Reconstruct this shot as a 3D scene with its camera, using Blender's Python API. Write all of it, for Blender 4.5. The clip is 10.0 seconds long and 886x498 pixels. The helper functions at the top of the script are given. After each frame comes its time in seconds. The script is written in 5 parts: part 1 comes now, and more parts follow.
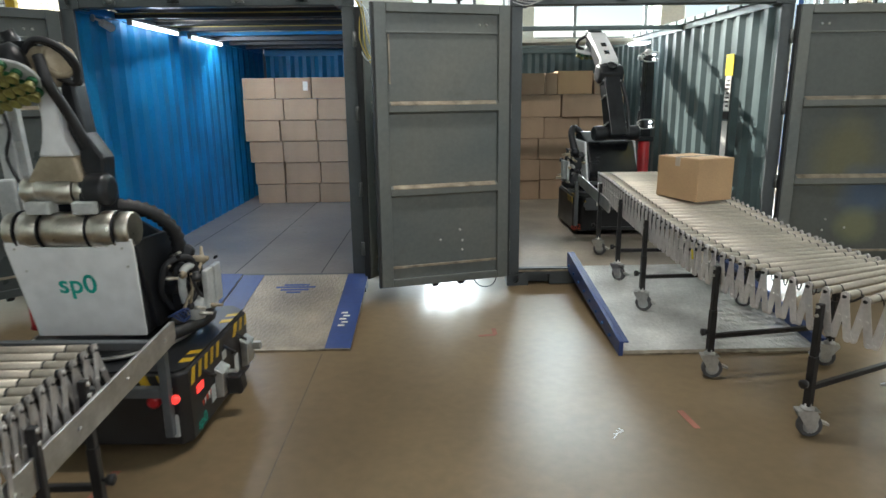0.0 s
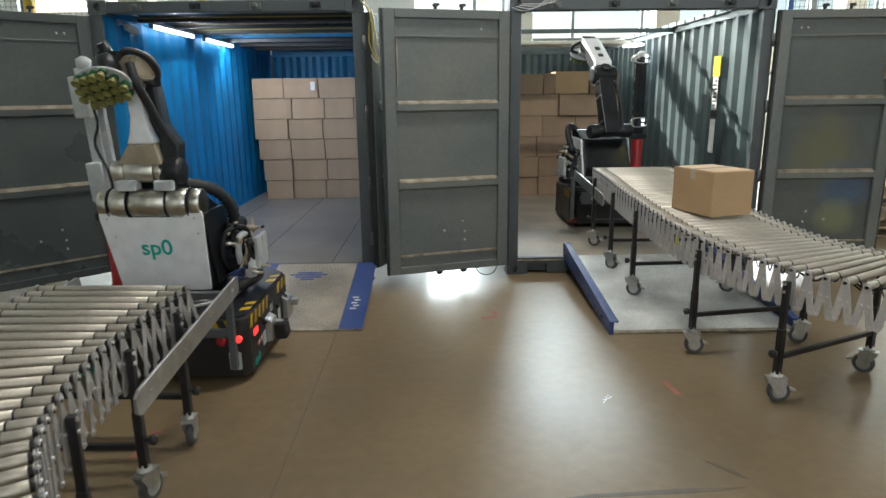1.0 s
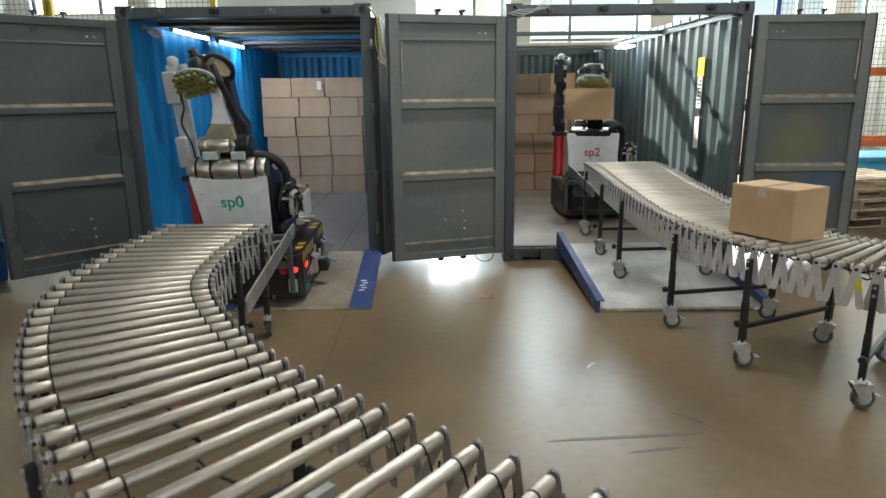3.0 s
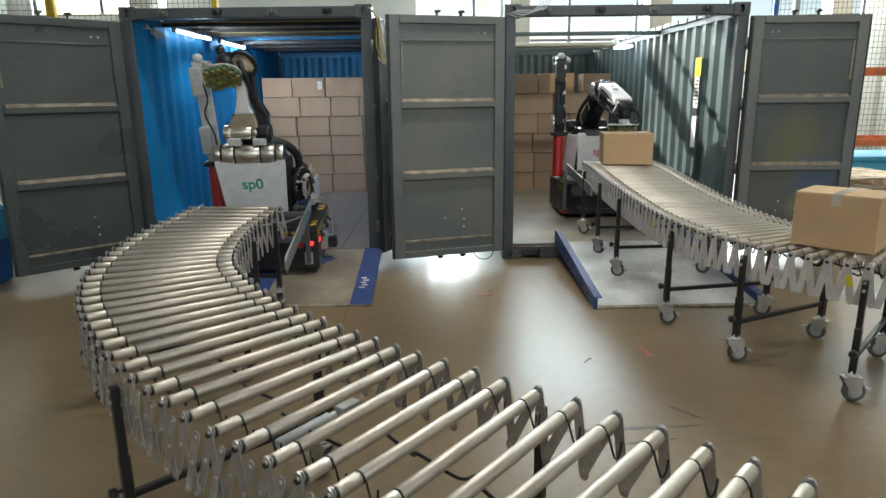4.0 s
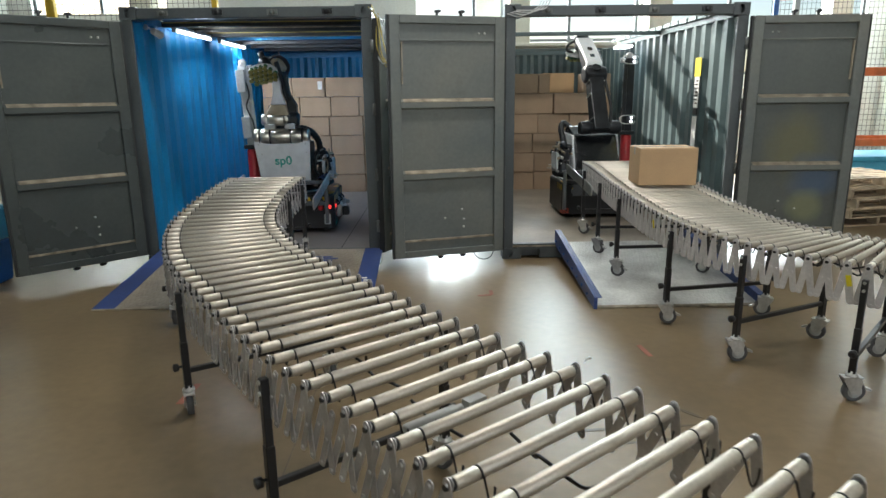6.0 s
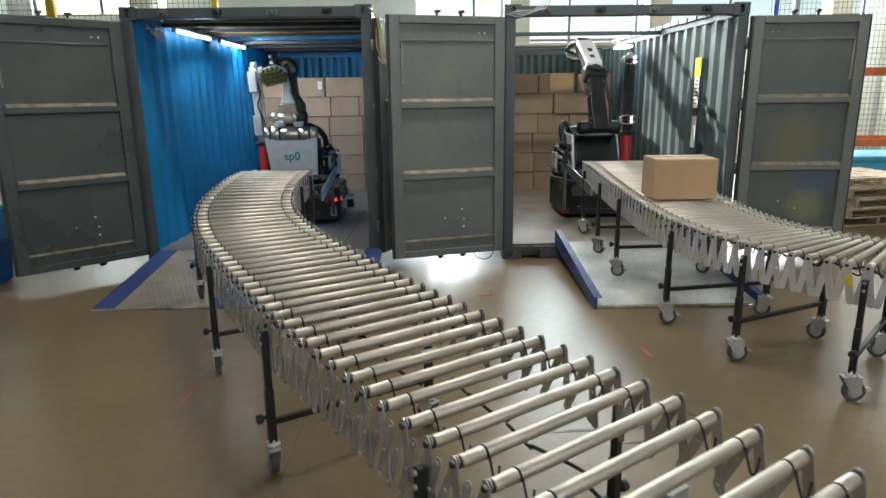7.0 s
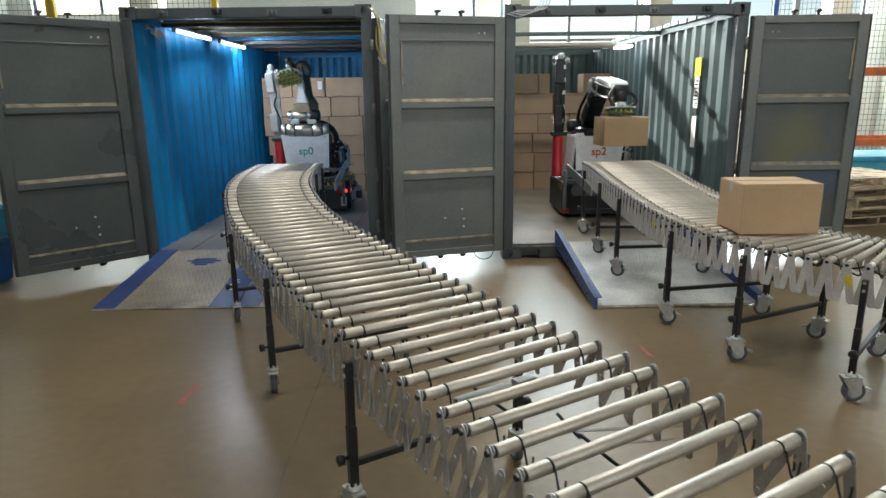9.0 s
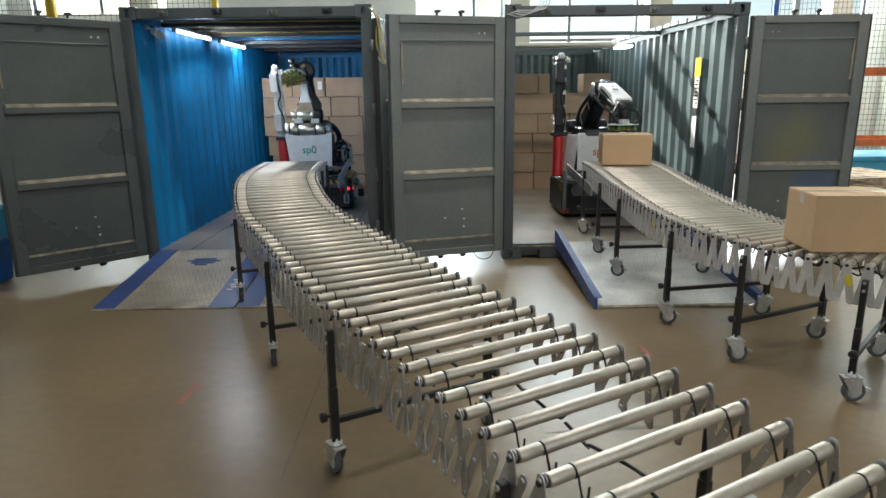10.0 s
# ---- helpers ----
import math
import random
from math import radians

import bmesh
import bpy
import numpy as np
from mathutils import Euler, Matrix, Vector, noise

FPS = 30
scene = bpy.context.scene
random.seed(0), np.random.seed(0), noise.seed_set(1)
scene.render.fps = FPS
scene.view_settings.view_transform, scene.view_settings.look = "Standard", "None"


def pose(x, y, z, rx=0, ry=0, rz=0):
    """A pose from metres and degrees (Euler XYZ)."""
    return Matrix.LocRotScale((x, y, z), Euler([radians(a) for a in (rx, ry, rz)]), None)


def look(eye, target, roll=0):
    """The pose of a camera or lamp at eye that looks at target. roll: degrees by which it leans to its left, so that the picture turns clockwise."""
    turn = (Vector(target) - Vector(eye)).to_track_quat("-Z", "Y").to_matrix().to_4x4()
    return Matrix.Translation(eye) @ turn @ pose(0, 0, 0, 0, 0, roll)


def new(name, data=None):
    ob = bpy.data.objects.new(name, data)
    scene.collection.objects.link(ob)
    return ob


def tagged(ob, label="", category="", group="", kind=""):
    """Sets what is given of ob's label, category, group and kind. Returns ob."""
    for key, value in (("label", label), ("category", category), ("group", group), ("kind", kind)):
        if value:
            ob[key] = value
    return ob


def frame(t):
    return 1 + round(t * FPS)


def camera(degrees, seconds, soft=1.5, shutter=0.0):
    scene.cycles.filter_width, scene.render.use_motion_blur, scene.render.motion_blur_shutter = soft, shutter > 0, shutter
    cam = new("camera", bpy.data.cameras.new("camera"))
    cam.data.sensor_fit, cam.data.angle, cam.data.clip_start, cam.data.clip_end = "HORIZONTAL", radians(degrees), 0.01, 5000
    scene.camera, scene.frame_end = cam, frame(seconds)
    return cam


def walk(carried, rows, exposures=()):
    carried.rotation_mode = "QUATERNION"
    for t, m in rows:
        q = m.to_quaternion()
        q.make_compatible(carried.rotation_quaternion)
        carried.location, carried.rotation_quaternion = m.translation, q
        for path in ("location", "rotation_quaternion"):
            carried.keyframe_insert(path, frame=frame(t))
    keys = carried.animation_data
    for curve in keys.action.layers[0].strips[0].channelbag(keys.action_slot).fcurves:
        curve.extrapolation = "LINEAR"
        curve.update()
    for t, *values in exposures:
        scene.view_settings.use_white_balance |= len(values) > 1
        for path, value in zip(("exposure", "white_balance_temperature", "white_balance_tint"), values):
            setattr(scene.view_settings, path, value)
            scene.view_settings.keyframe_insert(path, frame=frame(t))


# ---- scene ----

# ---------------- camera ----------------
cam = camera(69.3, 10.0, soft=1.5, shutter=0.5)
PATH = [
    (0.0, (-0.074, -5.757, 1.747), (-0.047, -3.813, 1.279), -0.7),
    (0.5, (-0.104, -5.955, 1.747), (-0.075, -4.011, 1.278), -0.7),
    (1.0, (-0.122, -6.143, 1.748), (-0.093, -4.199, 1.279), -0.7),
    (1.5, (-0.131, -6.306, 1.748), (-0.103, -4.362, 1.279), -0.7),
    (2.0, (-0.137, -6.436, 1.748), (-0.109, -4.493, 1.278), -0.7),
    (2.5, (-0.140, -6.535, 1.746), (-0.112, -4.591, 1.275), -0.7),
    (3.2, (-0.141, -6.635, 1.744), (-0.112, -4.691, 1.273), -0.7),
    (4.0, (-0.140, -6.690, 1.742), (-0.111, -4.746, 1.271), -0.7),
    (4.5, (-0.140, -6.692, 1.742), (-0.111, -4.748, 1.271), -0.7),
    (10.0, (-0.140, -6.692, 1.742), (-0.111, -4.748, 1.271), -0.7),
]
walk(cam, [(t, look(e, a, r)) for t, e, a, r in PATH], exposures=[(0.0, 1.12), (10.0, 1.12)])

# ---------------- world, sun, large lights ----------------
SUN_FROM = Vector((-0.51, 0.73, 0.41)).normalized()
world = bpy.data.worlds.new("world")
scene.world = world
world.use_nodes = True
wt = world.node_tree
sky = wt.nodes.new("ShaderNodeTexSky")
sky.sky_type, sky.sun_disc = "NISHITA", False
sky.sun_elevation = math.asin(SUN_FROM.z)
sky.sun_rotation = math.atan2(SUN_FROM.x, SUN_FROM.y)
wt.links.new(sky.outputs[0], wt.nodes["Background"].inputs[0])
wt.nodes["Background"].inputs[1].default_value = 0.08

sun = new("sun", bpy.data.lights.new("sun", "SUN"))
sun.data.energy, sun.data.angle, sun.data.color = 5.0, radians(0.6), (1.0, 0.95, 0.86)
sun.matrix_world = look(SUN_FROM * 30, (0, 0, 0))


def area_lamp(name, at, toward, sx, sy, watts, color):
    lamp = new(name, bpy.data.lights.new(name, "AREA"))
    lamp.data.shape, lamp.data.size, lamp.data.size_y = "RECTANGLE", sx, sy
    lamp.data.energy, lamp.data.color = watts, color
    lamp.matrix_world = look(at, toward)
    return lamp


HALL_X0, HALL_X1, HALL_Y0, HALL_Y1, HALL_Z = -11.0, 12.0, -14.0, 11.0, 8.6
# daylight in the far wall's window band, and fill added behind through unseen windows
area_lamp("window_daylight", (0.5, HALL_Y1 + 0.35, 5.2), (0.5, 0, 5.2), 22.0, 5.6, 4300, (0.84, 0.97, 1.0))
# low lamp added to brighten the floor between the containers
area_lamp("window_daylight", (-0.07, HALL_Y1 + 0.35, 1.25), (-0.07, 0, 1.25), 2.2, 1.8, 140, (0.86, 0.97, 1.0))
area_lamp("window_daylight", (0.5, HALL_Y0 - 0.35, 5.2), (0.5, 0, 5.2), 22.0, 4.6, 380, (1.0, 0.98, 0.95))


# ---------------- materials ----------------
def material(name, color, rough=0.5, metal=0.0, vary=0.12, scale=3.0, fine=60.0, bump=0.05, rand=0.0,
             second=None, spots=0.0, emit=0.0, aniso=0.0, rough_vary=0.12, coat=0.0):
    """Painted, metal or mineral surface: broad stains, fine grain, uneven gloss and a fine relief."""
    m = bpy.data.materials.new(name)
    m.use_nodes = True
    nt = m.node_tree
    b = nt.nodes["Principled BSDF"]
    tc = nt.nodes.new("ShaderNodeTexCoord")
    big = nt.nodes.new("ShaderNodeTexNoise")
    big.inputs["Scale"].default_value, big.inputs["Detail"].default_value = scale, 6
    small = nt.nodes.new("ShaderNodeTexNoise")
    small.inputs["Scale"].default_value, small.inputs["Detail"].default_value = fine, 3
    for n in (big, small):
        nt.links.new(tc.outputs["Object"], n.inputs["Vector"])
    ramp = nt.nodes.new("ShaderNodeValToRGB")
    c = Vector(color[:3])
    lo = Vector(second) if second else c * (1 - vary * 2.2)
    hi = c * (1 + vary)
    ramp.color_ramp.elements[0].color = (*[max(0, v) for v in lo], 1)
    ramp.color_ramp.elements[1].color = (*[min(1, v) for v in hi], 1)
    ramp.color_ramp.elements[0].position, ramp.color_ramp.elements[1].position = (0.3, 0.68)
    nt.links.new(big.outputs["Fac"], ramp.inputs["Fac"])
    mix = nt.nodes.new("ShaderNodeMix")
    mix.data_type, mix.blend_type = "RGBA", "MULTIPLY"
    mix.inputs["Factor"].default_value = 0.35
    gr = nt.nodes.new("ShaderNodeMapRange")
    gr.inputs["From Min"].default_value, gr.inputs["From Max"].default_value = 0.3, 0.7
    gr.inputs["To Min"].default_value, gr.inputs["To Max"].default_value = 0.75, 1.15
    nt.links.new(small.outputs["Fac"], gr.inputs["Value"])
    nt.links.new(ramp.outputs["Color"], mix.inputs[6])
    nt.links.new(gr.outputs["Result"], mix.inputs[7])
    out = mix.outputs[2]
    if rand:
        info = nt.nodes.new("ShaderNodeObjectInfo")
        hsv = nt.nodes.new("ShaderNodeHueSaturation")
        rr = nt.nodes.new("ShaderNodeMapRange")
        rr.inputs["To Min"].default_value, rr.inputs["To Max"].default_value = 1 - rand, 1 + rand
        nt.links.new(info.outputs["Random"], rr.inputs["Value"])
        nt.links.new(rr.outputs["Result"], hsv.inputs["Value"])
        nt.links.new(out, hsv.inputs["Color"])
        out = hsv.outputs["Color"]
    if spots:
        vor = nt.nodes.new("ShaderNodeTexNoise")
        vor.inputs["Scale"].default_value, vor.inputs["Detail"].default_value = scale * 5, 8
        nt.links.new(tc.outputs["Object"], vor.inputs["Vector"])
        sr = nt.nodes.new("ShaderNodeValToRGB")
        sr.color_ramp.elements[0].position, sr.color_ramp.elements[1].position = 0.62, 0.7
        nt.links.new(vor.outputs["Fac"], sr.inputs["Fac"])
        m2 = nt.nodes.new("ShaderNodeMix")
        m2.data_type = "RGBA"
        fa = nt.nodes.new("ShaderNodeMath")
        fa.operation = "MULTIPLY"
        fa.inputs[1].default_value = spots
        nt.links.new(sr.outputs["Color"], fa.inputs[0])
        nt.links.new(fa.outputs[0], m2.inputs["Factor"])
        nt.links.new(out, m2.inputs[6])
        m2.inputs[7].default_value = (c[0] * 0.35 + 0.03, c[1] * 0.3 + 0.02, c[2] * 0.28 + 0.015, 1)
        out = m2.outputs[2]
    nt.links.new(out, b.inputs["Base Color"])
    rm = nt.nodes.new("ShaderNodeMapRange")
    rm.inputs["To Min"].default_value = max(0.03, rough - rough_vary)
    rm.inputs["To Max"].default_value = min(1.0, rough + rough_vary)
    nt.links.new(big.outputs["Fac"], rm.inputs["Value"])
    nt.links.new(rm.outputs["Result"], b.inputs["Roughness"])
    b.inputs["Metallic"].default_value = metal
    b.inputs["Coat Weight"].default_value = coat
    if bump:
        bn = nt.nodes.new("ShaderNodeBump")
        bn.inputs["Strength"].default_value, bn.inputs["Distance"].default_value = bump, 0.01
        nt.links.new(small.outputs["Fac"], bn.inputs["Height"])
        nt.links.new(bn.outputs["Normal"], b.inputs["Normal"])
    if emit:
        b.inputs["Emission Color"].default_value = (*color[:3], 1)
        b.inputs["Emission Strength"].default_value = emit
    return m


M = {}
M["grey"] = material("grey_container_paint", (0.125, 0.135, 0.13), 0.42, 0, 0.14, 1.6, 40, 0.06, spots=0.25)
M["door"] = material("grey_door_paint", (0.145, 0.149, 0.132), 0.4, 0, 0.2, 1.1, 30, 0.05, second=(0.11, 0.13, 0.13), spots=0.18)
M["edge"] = material("rubbed_steel_edge", (0.38, 0.33, 0.25), 0.4, 0.35, 0.25, 9, 50, 0.1)
M["slate"] = material("slate_container_paint", (0.075, 0.088, 0.095), 0.42, 0, 0.14, 1.6, 40, 0.06, spots=0.25)
M["seal"] = material("door_seal_rubber", (0.03, 0.032, 0.034), 0.6)
M["blue"] = material("blue_container_paint", (0.006, 0.235, 0.52), 0.5, 0, 0.12, 1.5, 45, 0.05)
M["teal"] = material("dark_green_container_paint", (0.085, 0.125, 0.13), 0.36, 0, 0.2, 1.5, 45, 0.05, spots=0.15)
M["roof"] = material("dark_roof_sheet", (0.03, 0.035, 0.04), 0.6, 0, 0.2, 2, 40)
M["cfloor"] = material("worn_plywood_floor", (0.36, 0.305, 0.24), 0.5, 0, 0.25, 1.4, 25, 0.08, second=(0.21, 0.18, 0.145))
# darker tone of the plywood floor, used only in the roofed container
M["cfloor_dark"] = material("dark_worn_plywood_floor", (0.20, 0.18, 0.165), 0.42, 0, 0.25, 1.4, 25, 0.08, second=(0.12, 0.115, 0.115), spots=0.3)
# same grey door paint, with the left door's shade put into the colour
M["door_shaded"] = material("shaded_grey_door_paint", (0.066, 0.075, 0.072), 0.3, 0, 0.25, 1.1, 30, 0.05, second=(0.048, 0.060, 0.062), spots=0.2)
M["card"] = material("cardboard", (0.41, 0.285, 0.19), 0.75, 0, 0.08, 2.5, 90, 0.06, rand=0.08)
M["card_new"] = material("clean_cardboard", (0.56, 0.37, 0.205), 0.72, 0, 0.05, 2.5, 110, 0.05)
M["tape"] = material("clear_packing_tape", (0.62, 0.55, 0.46), 0.12, 0, 0.1, 8, 40)
M["label"] = material("white_paper_label", (0.75, 0.75, 0.72), 0.6)
M["roller"] = material("zinc_plated_roller", (0.57, 0.52, 0.445), 0.47, 0.75, 0.06, 6, 70, 0.02, rand=0.08, rough_vary=0.05)
M["zinc"] = material("zinc_plated_steel", (0.60, 0.60, 0.58), 0.38, 0.9, 0.12, 8, 60, 0.05, rand=0.08)
M["alu"] = material("pale_aluminium_link", (0.70, 0.67, 0.66), 0.42, 0.25, 0.08, 8, 60, 0.05, rand=0.08)
M["linkz"] = material("dull_zinc_link", (0.52, 0.50, 0.49), 0.4, 0.6, 0.12, 8, 60, 0.05, rand=0.15)
M["chrome"] = material("turned_steel", (0.72, 0.68, 0.61), 0.32, 1.0, 0.1, 12, 90, 0.02)
M["black"] = material("black_powder_coat", (0.018, 0.018, 0.02), 0.42, 0, 0.2, 5, 70, 0.05)
M["blackm"] = material("black_anodised_casting", (0.022, 0.024, 0.028), 0.38, 0.3, 0.25, 7, 60, 0.06)
M["rubber"] = material("grey_rubber", (0.10, 0.10, 0.105), 0.65, 0, 0.15, 9, 60)
M["hose"] = material("black_hose", (0.016, 0.017, 0.02), 0.5, 0, 0.2, 9, 60)
M["white"] = material("white_painted_panel", (0.86, 0.87, 0.89), 0.34, 0, 0.015, 2, 10, 0.0, rough_vary=0.02)
M["offwhite"] = material("grey_white_plastic", (0.50, 0.52, 0.52), 0.45, 0, 0.1, 5, 40)
M["tan"] = material("bare_tan_casting", (0.42, 0.35, 0.25), 0.42, 0.3, 0.15, 6, 50)
M["red"] = material("red_paint", (0.42, 0.015, 0.02), 0.35, 0, 0.1, 4, 40)
M["yellow"] = material("yellow_paint", (0.62, 0.40, 0.02), 0.45, 0, 0.1, 5, 40, spots=0.2)
M["signy"] = material("yellow_sign", (0.75, 0.62, 0.02), 0.4)
M["green"] = material("green_rubber_cup", (0.02, 0.13, 0.05), 0.5, 0, 0.2, 9, 50)
M["cup"] = material("yellow_rubber_cup", (0.21, 0.20, 0.06), 0.5, 0, 0.2, 9, 50)
M["tealp"] = material("teal_lettering", (0.0, 0.42, 0.34), 0.5)
M["redp"] = material("red_lettering", (0.62, 0.08, 0.04), 0.5)
M["redlamp"] = material("red_lamp", (1.0, 0.05, 0.04), 0.3, emit=0.6)
M["whitelamp"] = material("white_led", (0.9, 0.95, 1.0), 0.3, emit=3.0)
M["tube"] = material("lit_tube", (0.85, 0.93, 1.0), 0.3, emit=5.0)
M["bluep"] = material("blue_ramp_paint", (0.04, 0.075, 0.235), 0.42, 0, 0.15, 3, 30, 0.08, spots=0.35)
M["orange"] = material("orange_rack_paint", (0.62, 0.13, 0.03), 0.45, 0, 0.15, 4, 40)
M["rackblue"] = material("pale_blue_plastic", (0.05, 0.33, 0.52), 0.45, 0, 0.1, 3, 40)
M["navy"] = material("blue_bin_plastic", (0.01, 0.10, 0.33), 0.4, 0, 0.1, 3, 40)
M["wood"] = material("raw_pallet_wood", (0.45, 0.35, 0.24), 0.75, 0, 0.2, 6, 70, 0.12, rand=0.15)
M["wall"] = material("pale_hall_wall", (0.62, 0.63, 0.60), 0.7, 0, 0.06, 0.8, 20, 0.04)
M["column"] = material("cream_column_paint", (0.70, 0.68, 0.58), 0.6, 0, 0.06, 0.8, 20, 0.04)
M["ceil"] = material("hall_ceiling", (0.27, 0.27, 0.265), 0.8, 0, 0.08, 0.5, 10)
M["frame"] = material("dark_window_frame", (0.10, 0.11, 0.12), 0.45, 0, 0.1, 4, 40)
M["redtape"] = material("red_floor_tape", (0.36, 0.13, 0.09), 0.5)
M["darkscreen"] = material("black_glossy_panel", (0.012, 0.013, 0.015), 0.2, 0, 0.1, 4, 40)
M["scuff"] = material("dark_floor_scuff", (0.135, 0.105, 0.075), 0.5, 0, 0.2, 6, 40)
M["wire"] = material("yellow_cable", (0.45, 0.35, 0.08), 0.5)


def plate_material(name, color):
    """Diamond tread plate: raised bars in two directions, worn bright."""
    m = material(name, color, 0.42, 0.3, 0.15, 2.5, 40, 0.0, second=[c * 0.6 for c in color])
    nt = m.node_tree
    b = nt.nodes["Principled BSDF"]
    tc = nt.nodes.new("ShaderNodeTexCoord")
    hs = []
    for ang in (35, -35):
        mp = nt.nodes.new("ShaderNodeMapping")
        mp.inputs["Rotation"].default_value = (0, 0, radians(ang))
        mp.inputs["Scale"].default_value = (34, 11, 1)
        if ang < 0:
            mp.inputs["Location"].default_value = (0.5, 0.5, 0)
        ch = nt.nodes.new("ShaderNodeTexVoronoi")
        ch.inputs["Scale"].default_value, ch.inputs["Randomness"].default_value = 1.0, 0.0
        nt.links.new(tc.outputs["Object"], mp.inputs["Vector"])
        nt.links.new(mp.outputs["Vector"], ch.inputs["Vector"])
        r = nt.nodes.new("ShaderNodeMapRange")
        r.inputs["From Min"].default_value, r.inputs["From Max"].default_value = 0.22, 0.34
        r.inputs["To Min"].default_value, r.inputs["To Max"].default_value = 1, 0
        nt.links.new(ch.outputs["Distance"], r.inputs["Value"])
        hs.append(r)
    mx = nt.nodes.new("ShaderNodeMath")
    mx.operation = "MAXIMUM"
    nt.links.new(hs[0].outputs["Result"], mx.inputs[0])
    nt.links.new(hs[1].outputs["Result"], mx.inputs[1])
    bn = nt.nodes.new("ShaderNodeBump")
    bn.inputs["Strength"].default_value, bn.inputs["Distance"].default_value = 0.8, 0.004
    nt.links.new(mx.outputs[0], bn.inputs["Height"])
    nt.links.new(bn.outputs["Normal"], b.inputs["Normal"])
    return m




def stained_door():
    """Grey door paint, its base darkened to hold the door's shade, with blue and ochre overspray left on it."""
    m = material("shaded_stained_door_paint", (0.085, 0.094, 0.086), 0.36, 0, 0.2, 1.1, 30, 0.05, second=(0.07, 0.08, 0.077), spots=0.18)
    nt = m.node_tree
    b = nt.nodes["Principled BSDF"]
    src = b.inputs["Base Color"].links[0].from_socket
    tc = nt.nodes.new("ShaderNodeTexCoord")
    nz = nt.nodes.new("ShaderNodeTexNoise")
    nz.inputs["Scale"].default_value = 3.0
    nt.links.new(tc.outputs["Object"], nz.inputs["Vector"])
    for (cx, cz), (rx, rz), col, amt in (((0.55, 1.15), (0.34, 0.42), (0.20, 0.17, 0.035), 0.35), ((0.78, 0.86), (0.33, 0.25), (0.04, 0.11, 0.26), 0.42), ((0.72, 0.55), (0.2, 0.2), (0.30, 0.31, 0.14), 0.4)):
        mp = nt.nodes.new("ShaderNodeMapping")
        mp.inputs["Location"].default_value = (-cx / rx, 0, -cz / rz)
        mp.inputs["Scale"].default_value = (1 / rx, 0, 1 / rz)
        nt.links.new(tc.outputs["Object"], mp.inputs["Vector"])
        ln = nt.nodes.new("ShaderNodeVectorMath")
        ln.operation = "LENGTH"
        nt.links.new(mp.outputs["Vector"], ln.inputs[0])
        ad = nt.nodes.new("ShaderNodeMath")
        ad.operation = "MULTIPLY_ADD"
        ad.inputs[1].default_value = 0.9
        nt.links.new(nz.outputs["Fac"], ad.inputs[0])
        nt.links.new(ln.outputs["Value"], ad.inputs[2])
        mr = nt.nodes.new("ShaderNodeMapRange")
        mr.inputs["From Min"].default_value, mr.inputs["From Max"].default_value = 0.9, 1.5
        mr.inputs["To Min"].default_value, mr.inputs["To Max"].default_value = amt, 0.0
        nt.links.new(ad.outputs[0], mr.inputs["Value"])
        mx = nt.nodes.new("ShaderNodeMix")
        mx.data_type = "RGBA"
        nt.links.new(mr.outputs["Result"], mx.inputs["Factor"])
        nt.links.new(src, mx.inputs[6])
        mx.inputs[7].default_value = (*col, 1)
        src = mx.outputs[2]
    nt.links.new(src, b.inputs["Base Color"])
    return m


M["stained"] = stained_door()
M["plate"] = plate_material("aluminium_tread_plate", (0.74, 0.75, 0.73))
M["plate_dull"] = plate_material("dull_tread_plate", (0.40, 0.345, 0.27))


def floor_material():
    """Polished tan concrete with cloudy stains, fine specks and uneven gloss."""
    m = material("polished_concrete", (0.228, 0.164, 0.092), 0.31, 0, 0.12, 0.55, 14, 0.02,
                 second=(0.155, 0.115, 0.069), spots=0.16, rough_vary=0.07)
    m.node_tree.nodes["Principled BSDF"].inputs["Specular IOR Level"].default_value = 0.33
    return m


M["floor"] = floor_material()


# ---------------- mesh helpers ----------------
def box(bm, x0, x1, y0, y1, z0, z1, m=None):
    vs = [bm.verts.new((x, y, z)) for x in (x0, x1) for y in (y0, y1) for z in (z0, z1)]
    if m is not None:
        for v in vs:
            v.co = m @ v.co
    for f in ((0, 1, 3, 2), (4, 6, 7, 5), (0, 4, 5, 1), (2, 3, 7, 6), (0, 2, 6, 4), (1, 5, 7, 3)):
        bm.faces.new([vs[i] for i in f])
    return vs


def rod(bm, a, b, r0, r1=None, n=12, cap=True):
    """A round bar from a to b."""
    r1 = r0 if r1 is None else r1
    a, b = Vector(a), Vector(b)
    q = (b - a).to_track_quat("Z", "Y")
    r = [[], []]
    for k, (p, rr) in enumerate(((a, r0), (b, r1))):
        for i in range(n):
            t = 2 * math.pi * i / n
            r[k].append(bm.verts.new(p + q @ Vector((rr * math.cos(t), rr * math.sin(t), 0))))
    fs = []
    for i in range(n):
        f = bm.faces.new((r[0][i], r[0][(i + 1) % n], r[1][(i + 1) % n], r[1][i]))
        f.smooth = True
        fs.append(f)
    if cap:
        bm.faces.new(list(reversed(r[0])))
        bm.faces.new(r[1])


